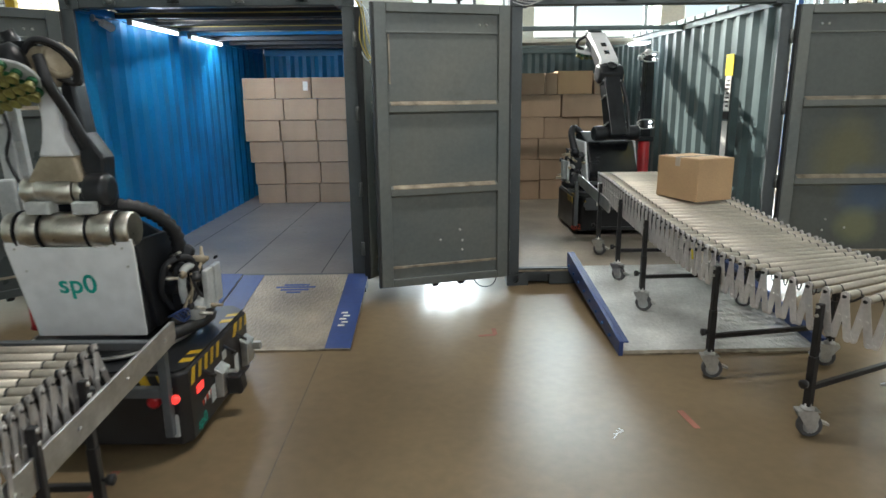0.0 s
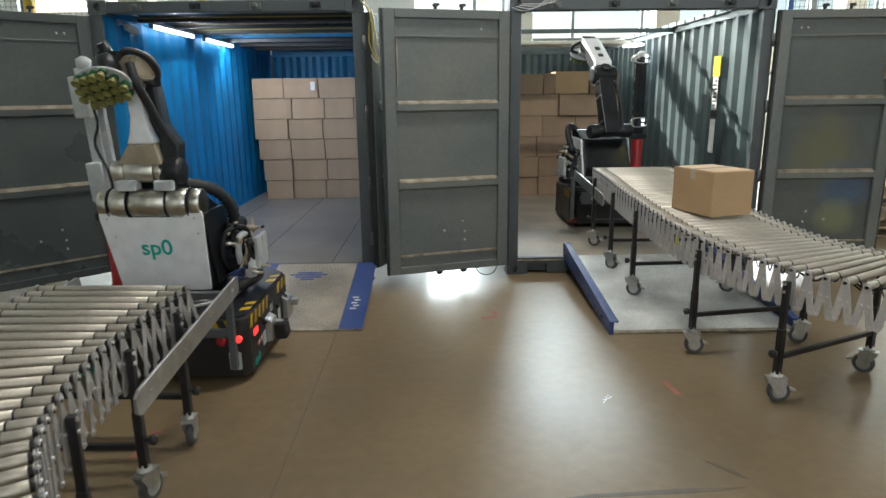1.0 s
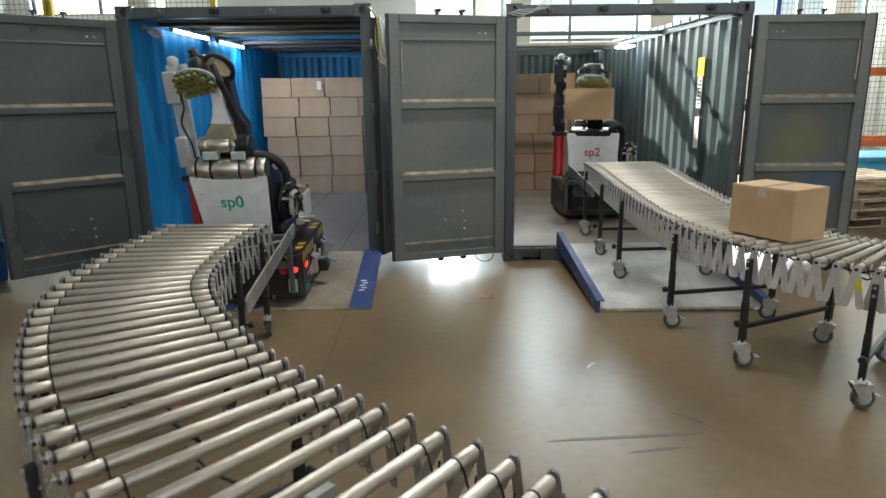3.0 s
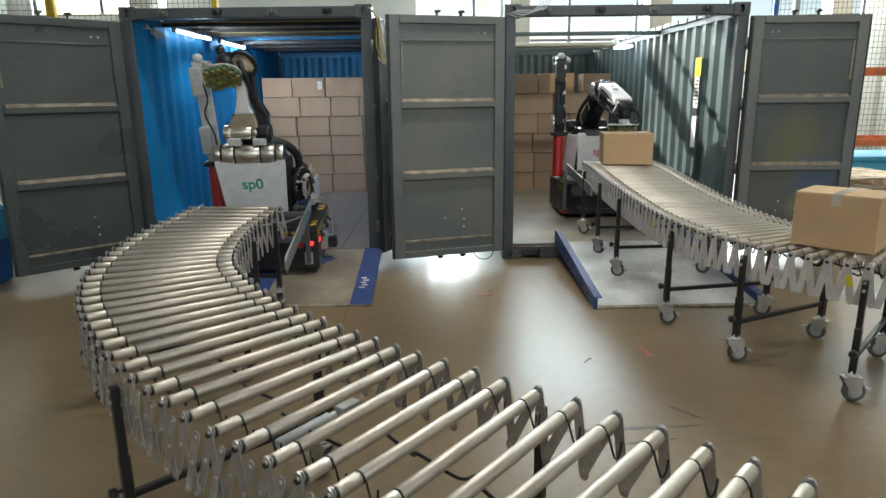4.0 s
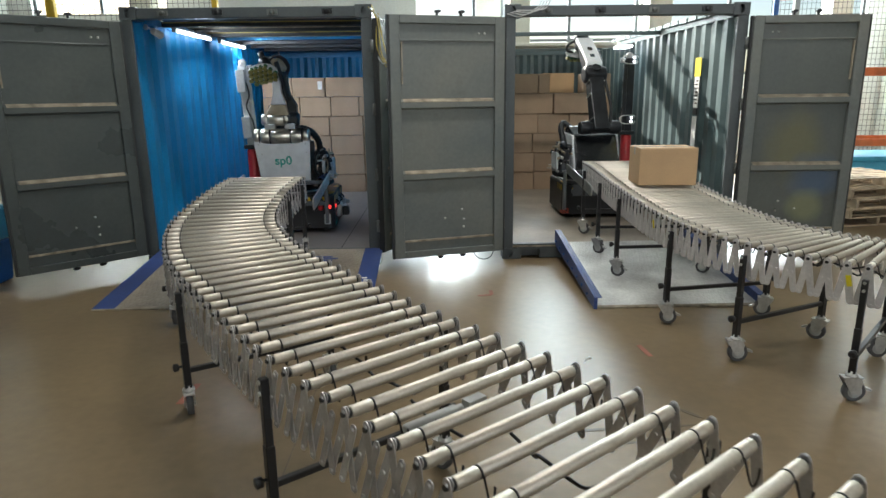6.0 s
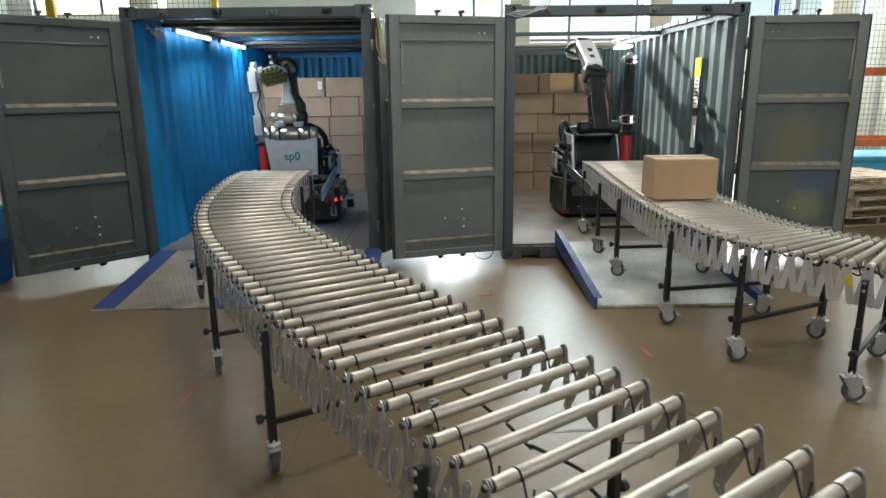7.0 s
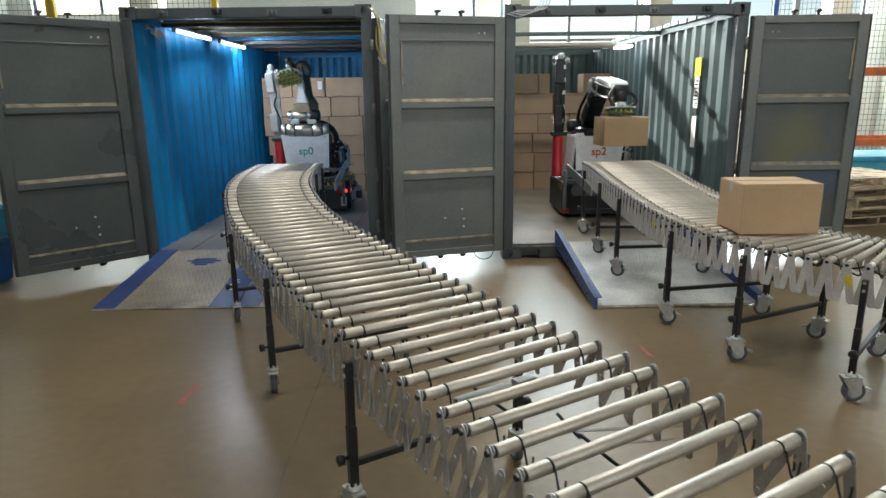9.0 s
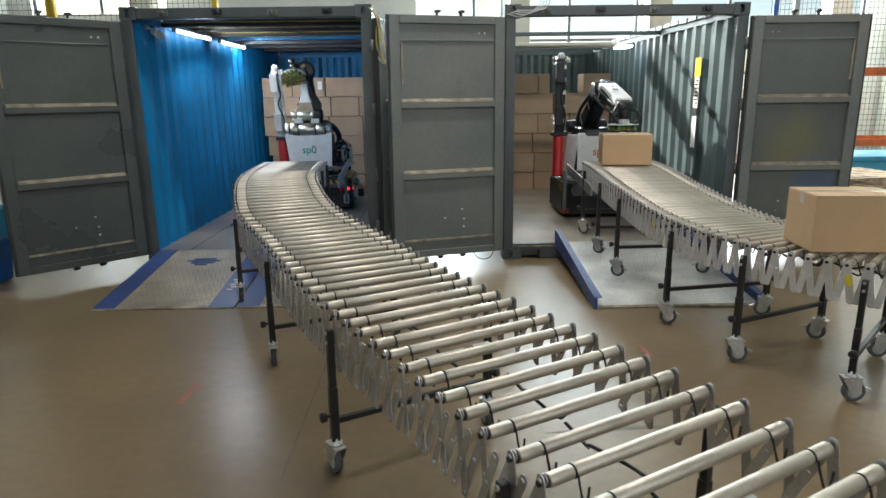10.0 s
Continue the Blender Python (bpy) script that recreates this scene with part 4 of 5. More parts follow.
def leg_meshes():
    bm = bmesh.new()
    box(bm, -HALF - 0.03, HALF + 0.03, -0.014, 0.014, -0.014, 0.014)
    bar = mesh_of("crossbar", soften(bm, 0.003, 1), M["black"])
    bm = bmesh.new()
    box(bm, -0.019, 0.019, -0.019, 0.019, 0.17, 0.44)
    box(bm, -0.015, 0.015, -0.015, 0.015, 0.13, 0.17)
    box(bm, -0.016, 0.016, -0.016, 0.016, 0.44, 0.72)
    post = mesh_of("post", soften(bm, 0.003, 1), M["black"])
    bm = bmesh.new()
    lathe(bm, [(0, 0.008), (0.02, 0.008), (0.02, 0.022), (0.045, 0.024), (0.05, 0.012)], (0, 0, 0), (1, 0, 0), 8)
    knob = mesh_of("height_knob", bm, M["black"])
    bm = bmesh.new()
    rod(bm, (-0.024, 0, 0), (0.024, 0, 0), 0.009, n=8)
    bolt = mesh_of("bolt", bm, M["zinc"])
    return bar, post, knob, bolt


LEGS = leg_meshes()


def under_meshes():
    """Cables and the black drive motors slung below the rollers."""
    cables = []
    rng = random.Random(4)
    for k in range(3):
        bm = bmesh.new()
        x = rng.uniform(-0.15, 0.2)
        hose(bm, ((x, -0.18, -0.07), (x + 0.05, -0.07, -0.11 - 0.02 * k), (x - 0.02, 0.03, -0.07), (x + 0.04, 0.10, -0.13), (x + 0.02, 0.19, -0.08)), 0.006, 6, step=0.03)
        cables.append(mesh_of("power_cable", bm, M["hose"]))
    bm = bmesh.new()
    lathe(bm, [(-0.12, 0.012), (-0.115, 0.018), (0.09, 0.018), (0.095, 0.012), (0.12, 0.012)], (-0.12, 0.03, -0.075), (1, 0, 0), 14)
    box(bm, 0.02, 0.1, 0.01, 0.05, -0.10, -0.06)
    return cables, mesh_of("drive_motor", bm, M["offwhite"])


UNDER = under_meshes()


def conveyor(label, count, leg_at, turns, stretched=False):
    """A flexible conveyor in its own space: rollers with their links, and wheeled leg frames. Returns the thing and its moving parts."""
    c = thing("roller_conveyor", label, "conveyor", group="roller conveyors")
    roller, belt, cap, close, wide = CONV
    links = wide if stretched else close
    rolls, legs = [], []
    for i in range(count):
        r = shared("roller", roller, c)
        for k in (0, 1):
            shared("drive_belt", belt[k], r)
            shared("axle_cap", cap[k], r)
        for s in (-1, 1):
            for l in links[s]:
                shared("scissor_link", l, r)
        rolls.append(r)
    cable, motor = UNDER
    for i in range(count):
        if i % 3 == 1:
            shared("power_cable", cable[(i // 3) % 3], rolls[i])
        if i % 9 == 4:
            shared("drive_motor", motor, rolls[i])
    bar, post, knob, bolt = LEGS
    tyre, hub, fork = CAST
    for k, i in enumerate(leg_at):
        b = shared("leg_frame", bar, c)
        for s in (-1, 1):
            x = s * (HALF + 0.045)
            shared("post", post, b, pose(x, 0, -0.27))
            for z in (0.39, 0.435):
                shared("bolt", bolt, b, pose(x, 0, z))
            shared("height_knob", knob, b, pose(x + s * 0.019, 0, 0.03, 0, 0, 0 if s > 0 else 180))
            a = turns[(2 * k + (s > 0)) % len(turns)]
            base = pose(x, 0, -0.27) @ pose(0, 0, 0, 0, 0, a) @ pose(0, -0.02, 0.062)
            shared("tyre", tyre, b, base)
            shared("hub", hub, b, base)
            shared("fork", fork, b, base)
        legs.append((i, b))
    return c, rolls, legs


def conveyor_poses(line, count, leg_at, follow=1.0):
    """Poses of rollers and legs along a line of centre points (count of them)."""
    rp, lp = [], []
    for i in range(count):
        p = line[i]
        d = (line[min(i + 1, count - 1)] - line[max(i - 1, 0)]).normalized()
        yaw = math.degrees(math.atan2(d.x, -d.y))
        gz = sum(ground(p.x + d.x * o, p.y + d.y * o) for o in (-0.5, -0.3, -0.1, 0.1, 0.3, 0.5)) / 6
        rp.append(pose(p.x, p.y, ROLL_Z + gz * follow, 0, 0, yaw))
        if i in leg_at:
            lp.append(pose(p.x, p.y, 0.27 + gz, 0, 0, yaw))
    return rp, lp


# the conveyor that stays in place, into the dark container
NR = 80
line_r = smooth_line([(2.0, 0.7), (1.98, 0.13), (1.96, -0.47), (1.98, -1.16), (2.05, -1.99), (2.22, -2.59), (2.53, -3.05), (3.04, -3.4), (3.76, -3.69), (4.71, -3.91)], NR)
LEG_R = tuple(min(range(NR), key=lambda i: (line_r[i] - Vector((x, y, 0))).length) for x, y in (
    (2.0, 0.44), (1.97, -0.29), (1.98, -0.98), (2.06, -1.97), (2.22, -2.6), (2.52, -3.02), (3.2, -3.46), (4.07, -3.75)))
CONV_R, ROLLS_R, LEGSET_R = conveyor("flexible steel roller conveyor on black wheeled legs", NR, LEG_R, (60, 200, 40, 215, 55, 230, 70, 240))
rp, lp = conveyor_poses(line_r, NR, LEG_R)
for o, m in zip(ROLLS_R, rp):
    o.matrix_basis = m
for (i, o), m in zip(LEGSET_R, lp):
    o.matrix_basis = m
for i in (30, 48):
    bm = bmesh.new()
    box(bm, -HALF - 0.0285, -HALF - 0.0265, -0.013, 0.013, -0.12, -0.055)
    part("yellow_sticker", bm, M["signy"], ROLLS_R[i], at=pose(0, 0, 0, -13))

# the conveyor that is drawn out by the backing robot
NL = 70
LEG_L = (2, 7, 14, 25, 35, 45, 55, 65)
CONV_L, ROLLS_L, LEGSET_L = conveyor("long flexible steel roller conveyor being drawn out", NL, LEG_L, (170, 190, 185, 165, 180, 200, 172, 188), True)
# time, roller pitch beside the robot and beyond, and the centre line from the robot's end
SHAPES = [
    (0.0, (0.079, 0.079), [(-1.83, -3.36), (-1.82, -3.75), (-1.77, -4.1), (-1.58, -4.75), (-1.05, -5.5), (-0.1, -6.3), (1.4, -7.1), (3.0, -7.7)]),
    (1.2, (0.101, 0.101), [(-1.80, -2.82), (-1.83, -3.35), (-1.83, -3.87), (-1.66, -4.57), (-1.2, -5.2), (-0.3, -5.95), (1.2, -6.9), (3.0, -7.7)]),
    (2.5, (0.119, 0.119), [(-1.77, -2.10), (-1.79, -2.85), (-1.69, -3.66), (-1.25, -4.53), (-0.83, -5.05), (-0.37, -5.45), (0.8, -6.4), (2.2, -7.6), (3.4, -8.6)]),
    (4.0, (0.127, 0.127), [(-1.82, -1.28), (-1.87, -2.1), (-1.71, -3.08), (-1.29, -3.87), (-0.72, -4.52), (-0.16, -4.98), (0.27, -5.35), (1.3, -6.4), (2.4, -7.8), (3.3, -9.2)]),
    (5.0, (0.133, 0.130), [(-1.86, -0.50), (-1.88, -1.55), (-1.77, -2.36), (-1.44, -3.22), (-0.97, -3.92), (-0.36, -4.66), (0.28, -5.31), (1.2, -6.4), (2.2, -7.8), (3.2, -9.4)]),
    (7.5, (0.136, 0.129), [(-1.93, 0.90), (-1.86, -0.20), (-1.74, -0.95), (-1.45, -1.75), (-1.0, -2.71), (-0.54, -3.62), (-0.04, -4.47), (0.5, -5.32), (1.2, -6.5), (1.9, -7.8), (2.6, -9.2)]),
    (10.0, (0.120, 0.135), [(-1.90, 1.62), (-1.85, 0.75), (-1.73, -0.12), (-1.40, -1.26), (-0.95, -2.25), (-0.45, -3.37), (0.12, -4.42), (0.65, -5.39), (1.25, -6.5), (1.9, -7.7), (2.6, -9.0)]),
]


def paced(pts, pitch, n):
    """n points at a set pitch along a smooth curve through pts."""
    fine = smooth_line(pts, 900)
    step = sum((b - a).length for a, b in zip(fine, fine[1:])) / 899
    run = [min(i, 25) * pitch[0] + max(0, i - 25) * pitch[1] for i in range(n)]
    return [fine[min(899, int(r / step + 0.5))] for r in run]


LINES = [(t, paced(p, d, NL)) for t, d, p in SHAPES]


def line_at(t):
    for (ta, a), (tb, b) in zip(LINES, LINES[1:]):
        if t <= tb:
            k = (t - ta) / (tb - ta)
            return [p.lerp(q, k) for p, q in zip(a, b)]
    return LINES[-1][1]


# ---------------- unloading robots ----------------
def hazard(r, x0, y0, dx, dy, z0, z1, n, push):
    """Slanted yellow and black stripes along an edge, as thin plates."""
    for i in range(n):
        a, b = i / n, (i + 1) / n
        s = 0.6 / n
        bm = bmesh.new()
        q = [(a, z0), (b, z0), (min(1, b + s), z1), (min(1, a + s), z1)]
        lo = [bm.verts.new((x0 + dx * u, y0 + dy * u, z)) for u, z in q]
        hi = [bm.verts.new((x0 + dx * u + push[0], y0 + dy * u + push[1], z)) for u, z in q]
        bm.faces.new(lo)
        bm.faces.new(list(reversed(hi)))
        for k in range(4):
            bm.faces.new((lo[k], hi[k], hi[(k + 1) % 4], lo[(k + 1) % 4]))
        part("hazard_stripe", bm, M["yellow"] if i % 2 == 0 else M["black"], r)


BW, BD, BH = 0.53, 0.52, 0.43      # half width, half depth and height of the base


def robot_base(r, letters, ink):
    bm = bmesh.new()
    c = 0.09
    poly = [(-BW + c, -BD), (BW - c * 0.4, -BD), (BW, -BD + c * 0.6), (BW, BD - c), (BW - c, BD), (-BW + c, BD), (-BW, BD - c), (-BW, -BD + c)]
    prism(bm, poly, 0.05, BH, "z")
    part("base", soften(bm, 0.012), M["black"], r, "low black wheeled base with hazard stripes")
    bm = bmesh.new()
    prism(bm, [(x * 0.97, y * 0.97) for x, y in poly], BH + 0.002, BH + 0.014, "z")
    part("deck", bm, M["blackm"], r)
    hazard(r, BW + 0.001, -BD + 0.07, 0, 0.42, BH - 0.085, BH - 0.005, 10, (0.003, 0))
    hazard(r, BW + 0.001, BD - 0.34, 0, 0.24, BH - 0.075, BH - 0.005, 5, (0.003, 0))
    hazard(r, BW - 0.06, -BD - 0.001, -0.24, 0, BH - 0.075, BH - 0.005, 5, (0, -0.003))
    hazard(r, -BW + 0.1, -BD - 0.001, 0.24, 0, BH - 0.075, BH - 0.005, 5, (0, -0.003))
    hazard(r, -BW - 0.001, -BD + 0.10, 0, 0.30, BH - 0.075, BH - 0.005, 6, (-0.003, 0))
    for x0, y0 in ((BW - 0.075, -BD + 0.12), (BW - 0.075, BD - 0.34), (-BW + 0.01, -BD + 0.12)):
        for k in range(4):
            bm = bmesh.new()
            prism(bm, [(x0, y0 + k * 0.05), (x0 + 0.06, y0 + k * 0.05 + 0.02), (x0 + 0.06, y0 + k * 0.05 + 0.07), (x0, y0 + k * 0.05 + 0.05)], BH + 0.014, BH + 0.017, "z")
            part("hazard_stripe", bm, M["yellow"] if k % 2 == 0 else M["black"], r)
    # drive wheels
    for x in (-BW + 0.12, BW - 0.12):
        for y in (-BD + 0.16, BD - 0.16):
            bm = bmesh.new()
            lathe(bm, [(-0.04, 0.062), (-0.03, 0.075), (0.03, 0.075), (0.04, 0.062)], (x, y, 0.075), (1, 0, 0), 20)
            part("wheel", bm, M["rubber"], r)
    # side brackets, lamps, battery hatch
    for y in (-0.09, 0.34):
        bm = bmesh.new()
        prism(bm, [(BW, 0.12), (BW + 0.045, 0.13), (BW + 0.05, 0.27), (BW, 0.30)], y - 0.06, y + 0.06, "y")
        box(bm, BW + 0.045, BW + 0.10, y + 0.02, y + 0.055, 0.20, 0.25)
        part("side_bracket", soften(bm, 0.006), M["zinc"], r)
    bm = bmesh.new()
    prism(bm, [(BW + 0.05, 0.13), (BW + 0.13, 0.13), (BW + 0.14, 0.16), (BW + 0.13, 0.24), (BW + 0.05, 0.24)], -0.12, -0.03, "y")
    part("side_bumper", soften(bm, 0.01), M["black"], r)
    bm = bmesh.new()
    box(bm, BW - 0.005, BW + 0.006, -BD + 0.13, -BD + 0.21, 0.27, 0.31)
    part("tail_lamp", bm, M["redlamp"], r, "glowing red marker lamp")
    bm = bmesh.new()
    lathe(bm, [(0, 0.035), (0.03, 0.035), (0.04, 0.02)], (BW - 0.15, -BD, 0.30), (0, -1, 0), 14)
    part("stop_button", bm, M["red"], r)
    bm = bmesh.new()
    lathe(bm, [(0, 0.022), (0.02, 0.022), (0.028, 0.014)], (BW - 0.05, -BD + 0.002, 0.305), (0, -1, 0), 14)
    part("tail_lamp", bm, M["redlamp"], r, "glowing red marker lamp")
    for y, z0, h in ((-BD + 0.30, 0.13, 0.09), (-0.02, 0.29, 0.05), (0.16, 0.12, 0.12)):
        bm = bmesh.new()
        box(bm, BW, BW + 0.006, y, y + 0.06, z0, z0 + h)
        part("tag_plate", soften(bm, 0.002, 1), M["offwhite"], r)
    for y in (-0.30, 0.02, 0.22):
        bm = bmesh.new()
        hose(bm, ((BW - 0.02, y, BH - 0.05), (BW + 0.03, y + 0.02, BH - 0.10), (BW + 0.03, y + 0.09, BH - 0.14), (BW - 0.01, y + 0.12, BH - 0.16)), 0.008, 6, step=0.03)
        part("flank_cable", bm, M["hose"], r)
    bm = bmesh.new()
    box(bm, BW - 0.12, BW - 0.045, -BD - 0.012, -BD, 0.10, 0.22)
    part("front_plate", soften(bm, 0.008), M["offwhite"], r)
    words("bay_mark", "7", 0.07, M["black"], r, pose(BW - 0.083, -BD - 0.0135, 0.135, 90, 0, 0))
    for k in range(5):
        bm = bmesh.new()
        y = -BD + 0.18 + k * 0.028
        prism(bm, [(y, 0.20 + 0.004 * k), (y + 0.024, 0.20 + 0.004 * k), (y + 0.012, 0.17)], BW + 0.001, BW + 0.003, "x")
        part("decal", bm, M["label"] if k % 2 else M["redp"], r)
    words("unit_mark", letters, 0.085, ink, r, pose(BW + 0.004, -BD + 0.16, 0.105, 90, 0, 90))
    # unit mark on the other flank
    words("unit_mark", letters, 0.085, ink, r, pose(-BW + 0.02, -BD - 0.004, 0.10, 90, 0, 0))
    # coupling arms to the conveyor
    for s in (-1, 1):
        bm = bmesh.new()
        x = s * (HALF + 0.105)
        prism(bm, [(-BD - 1.27, 0.51), (-BD - 1.24, 0.485), (-BD + 0.02, 0.585), (-BD + 0.05, 0.61), (-BD + 0.05, 0.69), (-BD + 0.02, 0.70), (-BD - 1.23, 0.605), (-BD - 1.27, 0.58)], x - 0.008, x + 0.008, "x")
        for k in range(4):
            lathe(bm, [(0, 0.011), (0.01, 0.009)], (x + 0.008, -BD - 1.15 + 0.36 * k, 0.555 + 0.028 * k), (1, 0, 0), 8)
        part("coupling_arm", soften(bm, 0.003, 1), M["zinc"], r, "flat zinc coupling arm")
        bm = bmesh.new()
        box(bm, x - 0.055, x - 0.015, -BD - 0.05, -BD - 0.004, 0.12, 0.62)
        part("coupling_post", soften(bm, 0.004), M["frame"], r)
    bm = bmesh.new()
    box(bm, -HALF - 0.05, HALF + 0.05, -BD - 0.05, -BD - 0.005, 0.33, 0.38)
    box(bm, -HALF - 0.05, HALF + 0.05, -BD - 0.05, -BD - 0.005, 0.58, 0.62)
    part("coupling_frame", soften(bm, 0.004), M["frame"], r)


TUR = (-0.06, 0.0)     # turret axis on the base


def turret(r, letters, ink, lit):
    """The turning body: ring, wedge-shaped trunk with a white front panel, pump set and mast. Origin on the turret axis at the floor."""
    bm = bmesh.new()
    lathe(bm, [(BH + 0.012, 0.40), (BH + 0.03, 0.41), (BH + 0.05, 0.40), (BH + 0.055, 0.30), (BH + 0.10, 0.29), (BH + 0.11, 0.2)], (0, 0, 0), (0, 0, 1), 40)
    t = part("turret", bm, M["blackm"], r, "turning body with a white front panel", at=pose(TUR[0], TUR[1], 0))
    bm = bmesh.new()
    lathe(bm, [(BH + 0.020, 0.425), (BH + 0.034, 0.43), (BH + 0.038, 0.42)], (0, 0, 0), (0, 0, 1), 40)
    part("turn_ring", bm, M["zinc"], t)
    # trunk
    bm = bmesh.new()
    prism(bm, [(-0.20, BH + 0.09), (0.25, BH + 0.09), (0.26, 0.70), (0.10, 1.02), (-0.14, 1.14), (-0.27, 1.12), (-0.285, 1.04)], -0.29, 0.29, "x")
    part("trunk", soften(bm, 0.02), M["darkscreen"] if lit else M["blackm"], t)
    # white panel, notched for the shoulder
    bm = bmesh.new()
    pts = [(-0.275, 0), (0.295, 0), (0.325, 0.50), (0.32, 0.545), (0.225, 0.545), (0.21, 0.515), (0.19, 0.505), (-0.19, 0.505), (-0.21, 0.515), (-0.225, 0.545), (-0.315, 0.545), (-0.32, 0.50)]
    m = Matrix.Translation((0, -0.235, BH + 0.105)) @ pose(0, 0, 0, 10)
    prism(bm, [(u, v) for u, v in pts], -0.014, 0.004, "y", m)
    part("front_panel", soften(bm, 0.004), M["white"], t, "white panel with the unit mark")
    words("unit_mark", letters, 0.145, ink, t, m @ pose(0.0, -0.0155, 0.30, 90, 0, 0), 0.002)
    for u, v in ((-0.27, 0.5), (0.27, 0.5), (-0.24, 0.38), (0.28, 0.40)):
        bm = bmesh.new()
        p = m @ Vector((u, -0.014, v))
        lathe(bm, [(0, 0.007), (0.004, 0.006)], p, (0, -1, -0.3), 8)
        part("screw", bm, M["zinc"], t)
    bm = bmesh.new()
    prism(bm, [(-0.13, BH + 0.11), (0.22, BH + 0.11), (0.10, 1.03), (-0.295, 1.05)], 0.29, 0.315, "x")
    part("cheek", soften(bm, 0.006), M["white"] if lit else M["blackm"], t)
    bm = bmesh.new()
    prism(bm, [(-0.13, BH + 0.11), (0.22, BH + 0.11), (0.10, 1.03), (-0.295, 1.05)], -0.315, -0.29, "x")
    part("cheek", soften(bm, 0.006), M["white"] if lit else M["blackm"], t)
    # pump set on the right flank
    bm = bmesh.new()
    lathe(bm, [(0, 0.085), (0.02, 0.09), (0.12, 0.09), (0.14, 0.07), (0.20, 0.07), (0.22, 0.04)], (0.42, 0.10, BH + 0.10), (0, 0, 1), 18)
    part("pump_motor", bm, M["blackm"], t)
    bm = bmesh.new()
    for k in range(4):
        lathe(bm, [(0, 0.02), (0.03, 0.045), (0.07, 0.045), (0.09, 0.03)], (0.33 + 0.07 * (k % 2), 0.02 + 0.10 * (k // 2), 0.78 + 0.04 * k), (0.3, -1, 0.2), 12)
        box(bm, 0.36, 0.46, -0.05 + 0.06 * k, -0.02 + 0.06 * k, 0.60, 0.70 + 0.05 * k)
    part("valve_block", soften(bm, 0.004, 1), M["blackm"], t)
    bm = bmesh.new()
    hose(bm, ((0.36, -0.06, 0.62), (0.34, -0.12, 0.74), (0.38, -0.11, 0.88), (0.47, -0.04, 0.9), (0.5, 0.0, 0.78)), 0.018, 8)
    part("pump_hose", bm, M["hose"], t)
    rng = random.Random(21)
    for k in range(40):
        x, y, z = rng.uniform(0.34, 0.53), rng.uniform(-0.12, 0.22), rng.uniform(0.56, 0.93)
        ax = rng.choice(((1, 0, 0), (0, 1, 0), (0, 0, 1), (0.6, -0.6, 0.4)))
        r0, ln = rng.uniform(0.008, 0.026), rng.uniform(0.03, 0.10)
        bm = bmesh.new()
        lathe(bm, [(0, r0 * 0.7), (0.006, r0), (ln * 0.6, r0), (ln * 0.62, r0 * 0.75), (ln, r0 * 0.7)], (x, y, z), ax, 10)
        part("hydraulic_fitting", bm, rng.choice((M["blackm"], M["zinc"], M["zinc"], M["tan"], M["offwhite"], M["hose"], M["chrome"])), t)
    for k in range(7):
        bm = bmesh.new()
        a = Vector((rng.uniform(0.34, 0.5), rng.uniform(-0.14, 0.15), rng.uniform(0.56, 0.7)))
        b = Vector((rng.uniform(0.34, 0.5), rng.uniform(-0.14, 0.15), rng.uniform(0.75, 0.93)))
        c = (a + b) / 2 + Vector((rng.uniform(0.02, 0.1), rng.uniform(-0.12, 0.02), 0.02))
        hose(bm, (a, c, b), rng.uniform(0.006, 0.013), 6, step=0.03)
        part("hydraulic_hose", bm, rng.choice((M["hose"], M["hose"], M["tan"])), t)
    bm = bmesh.new()
    hose(bm, ((0.44, -0.07, 0.66), (0.44, -0.09, 0.76), (0.45, -0.07, 0.84), (0.48, -0.02, 0.86)), 0.022, 10)
    lathe(bm, [(0, 0.05), (0.1, 0.05), (0.12, 0.03)], (0.48, -0.04, BH + 0.13), (0, 0, 1), 14)
    part("manifold", bm, M["offwhite"], t)
    for y in (-0.02, 0.10):
        bm = bmesh.new()
        box(bm, 0.52, 0.55, y, y + 0.10, 0.60, 0.82)
        part("cooler_plate", soften(bm, 0.008), M["offwhite"], t)
    bm = bmesh.new()
    hose(bm, ((0.40, -0.2, BH + 0.09), (0.48, -0.08, BH + 0.10), (0.5, 0.1, BH + 0.1), (0.4, 0.28, BH + 0.1)), 0.035, 10)
    part("ring_hose", bm, M["hose"], t)
    bm = bmesh.new()
    for k in range(5):
        hose(bm, ((0.36, -0.12, BH + 0.16), (0.40 + 0.02 * k, -0.16, BH + 0.18 + 0.01 * k), (0.45, -0.13 + 0.02 * k, BH + 0.14), (0.47, -0.05, BH + 0.17)), 0.006, 5)
    part("blue_tubing", bm, M["bluep"], t)
    # mast
    mx, my = -0.46 if lit else -0.42, 0.02
    low = 0.12 if lit else 0.19
    bm = bmesh.new()
    lathe(bm, [(BH + 0.06, 0.075), (BH + 0.08, 0.068), (1.12 - low, 0.068), (1.14 - low, 0.06)], (mx, my, 0), (0, 0, 1), 20)
    part("mast_foot", bm, M["red"], t, "red round mast foot")
    bm = bmesh.new()
    box(bm, mx - 0.09, mx + 0.11, my - 0.07, my + 0.07, 1.14 - low, 1.19 - low)
    part("mast_collar", soften(bm, 0.01), M["blackm"], t)
    bm = bmesh.new()
    mm = Matrix.Translation((mx, my, 1.19 - low)) @ pose(0, 0, 0, 0, 0 if lit else -3, 0)
    box(bm, -0.055, 0.035, -0.03, 0.04, 0.0, 0.93, mm)
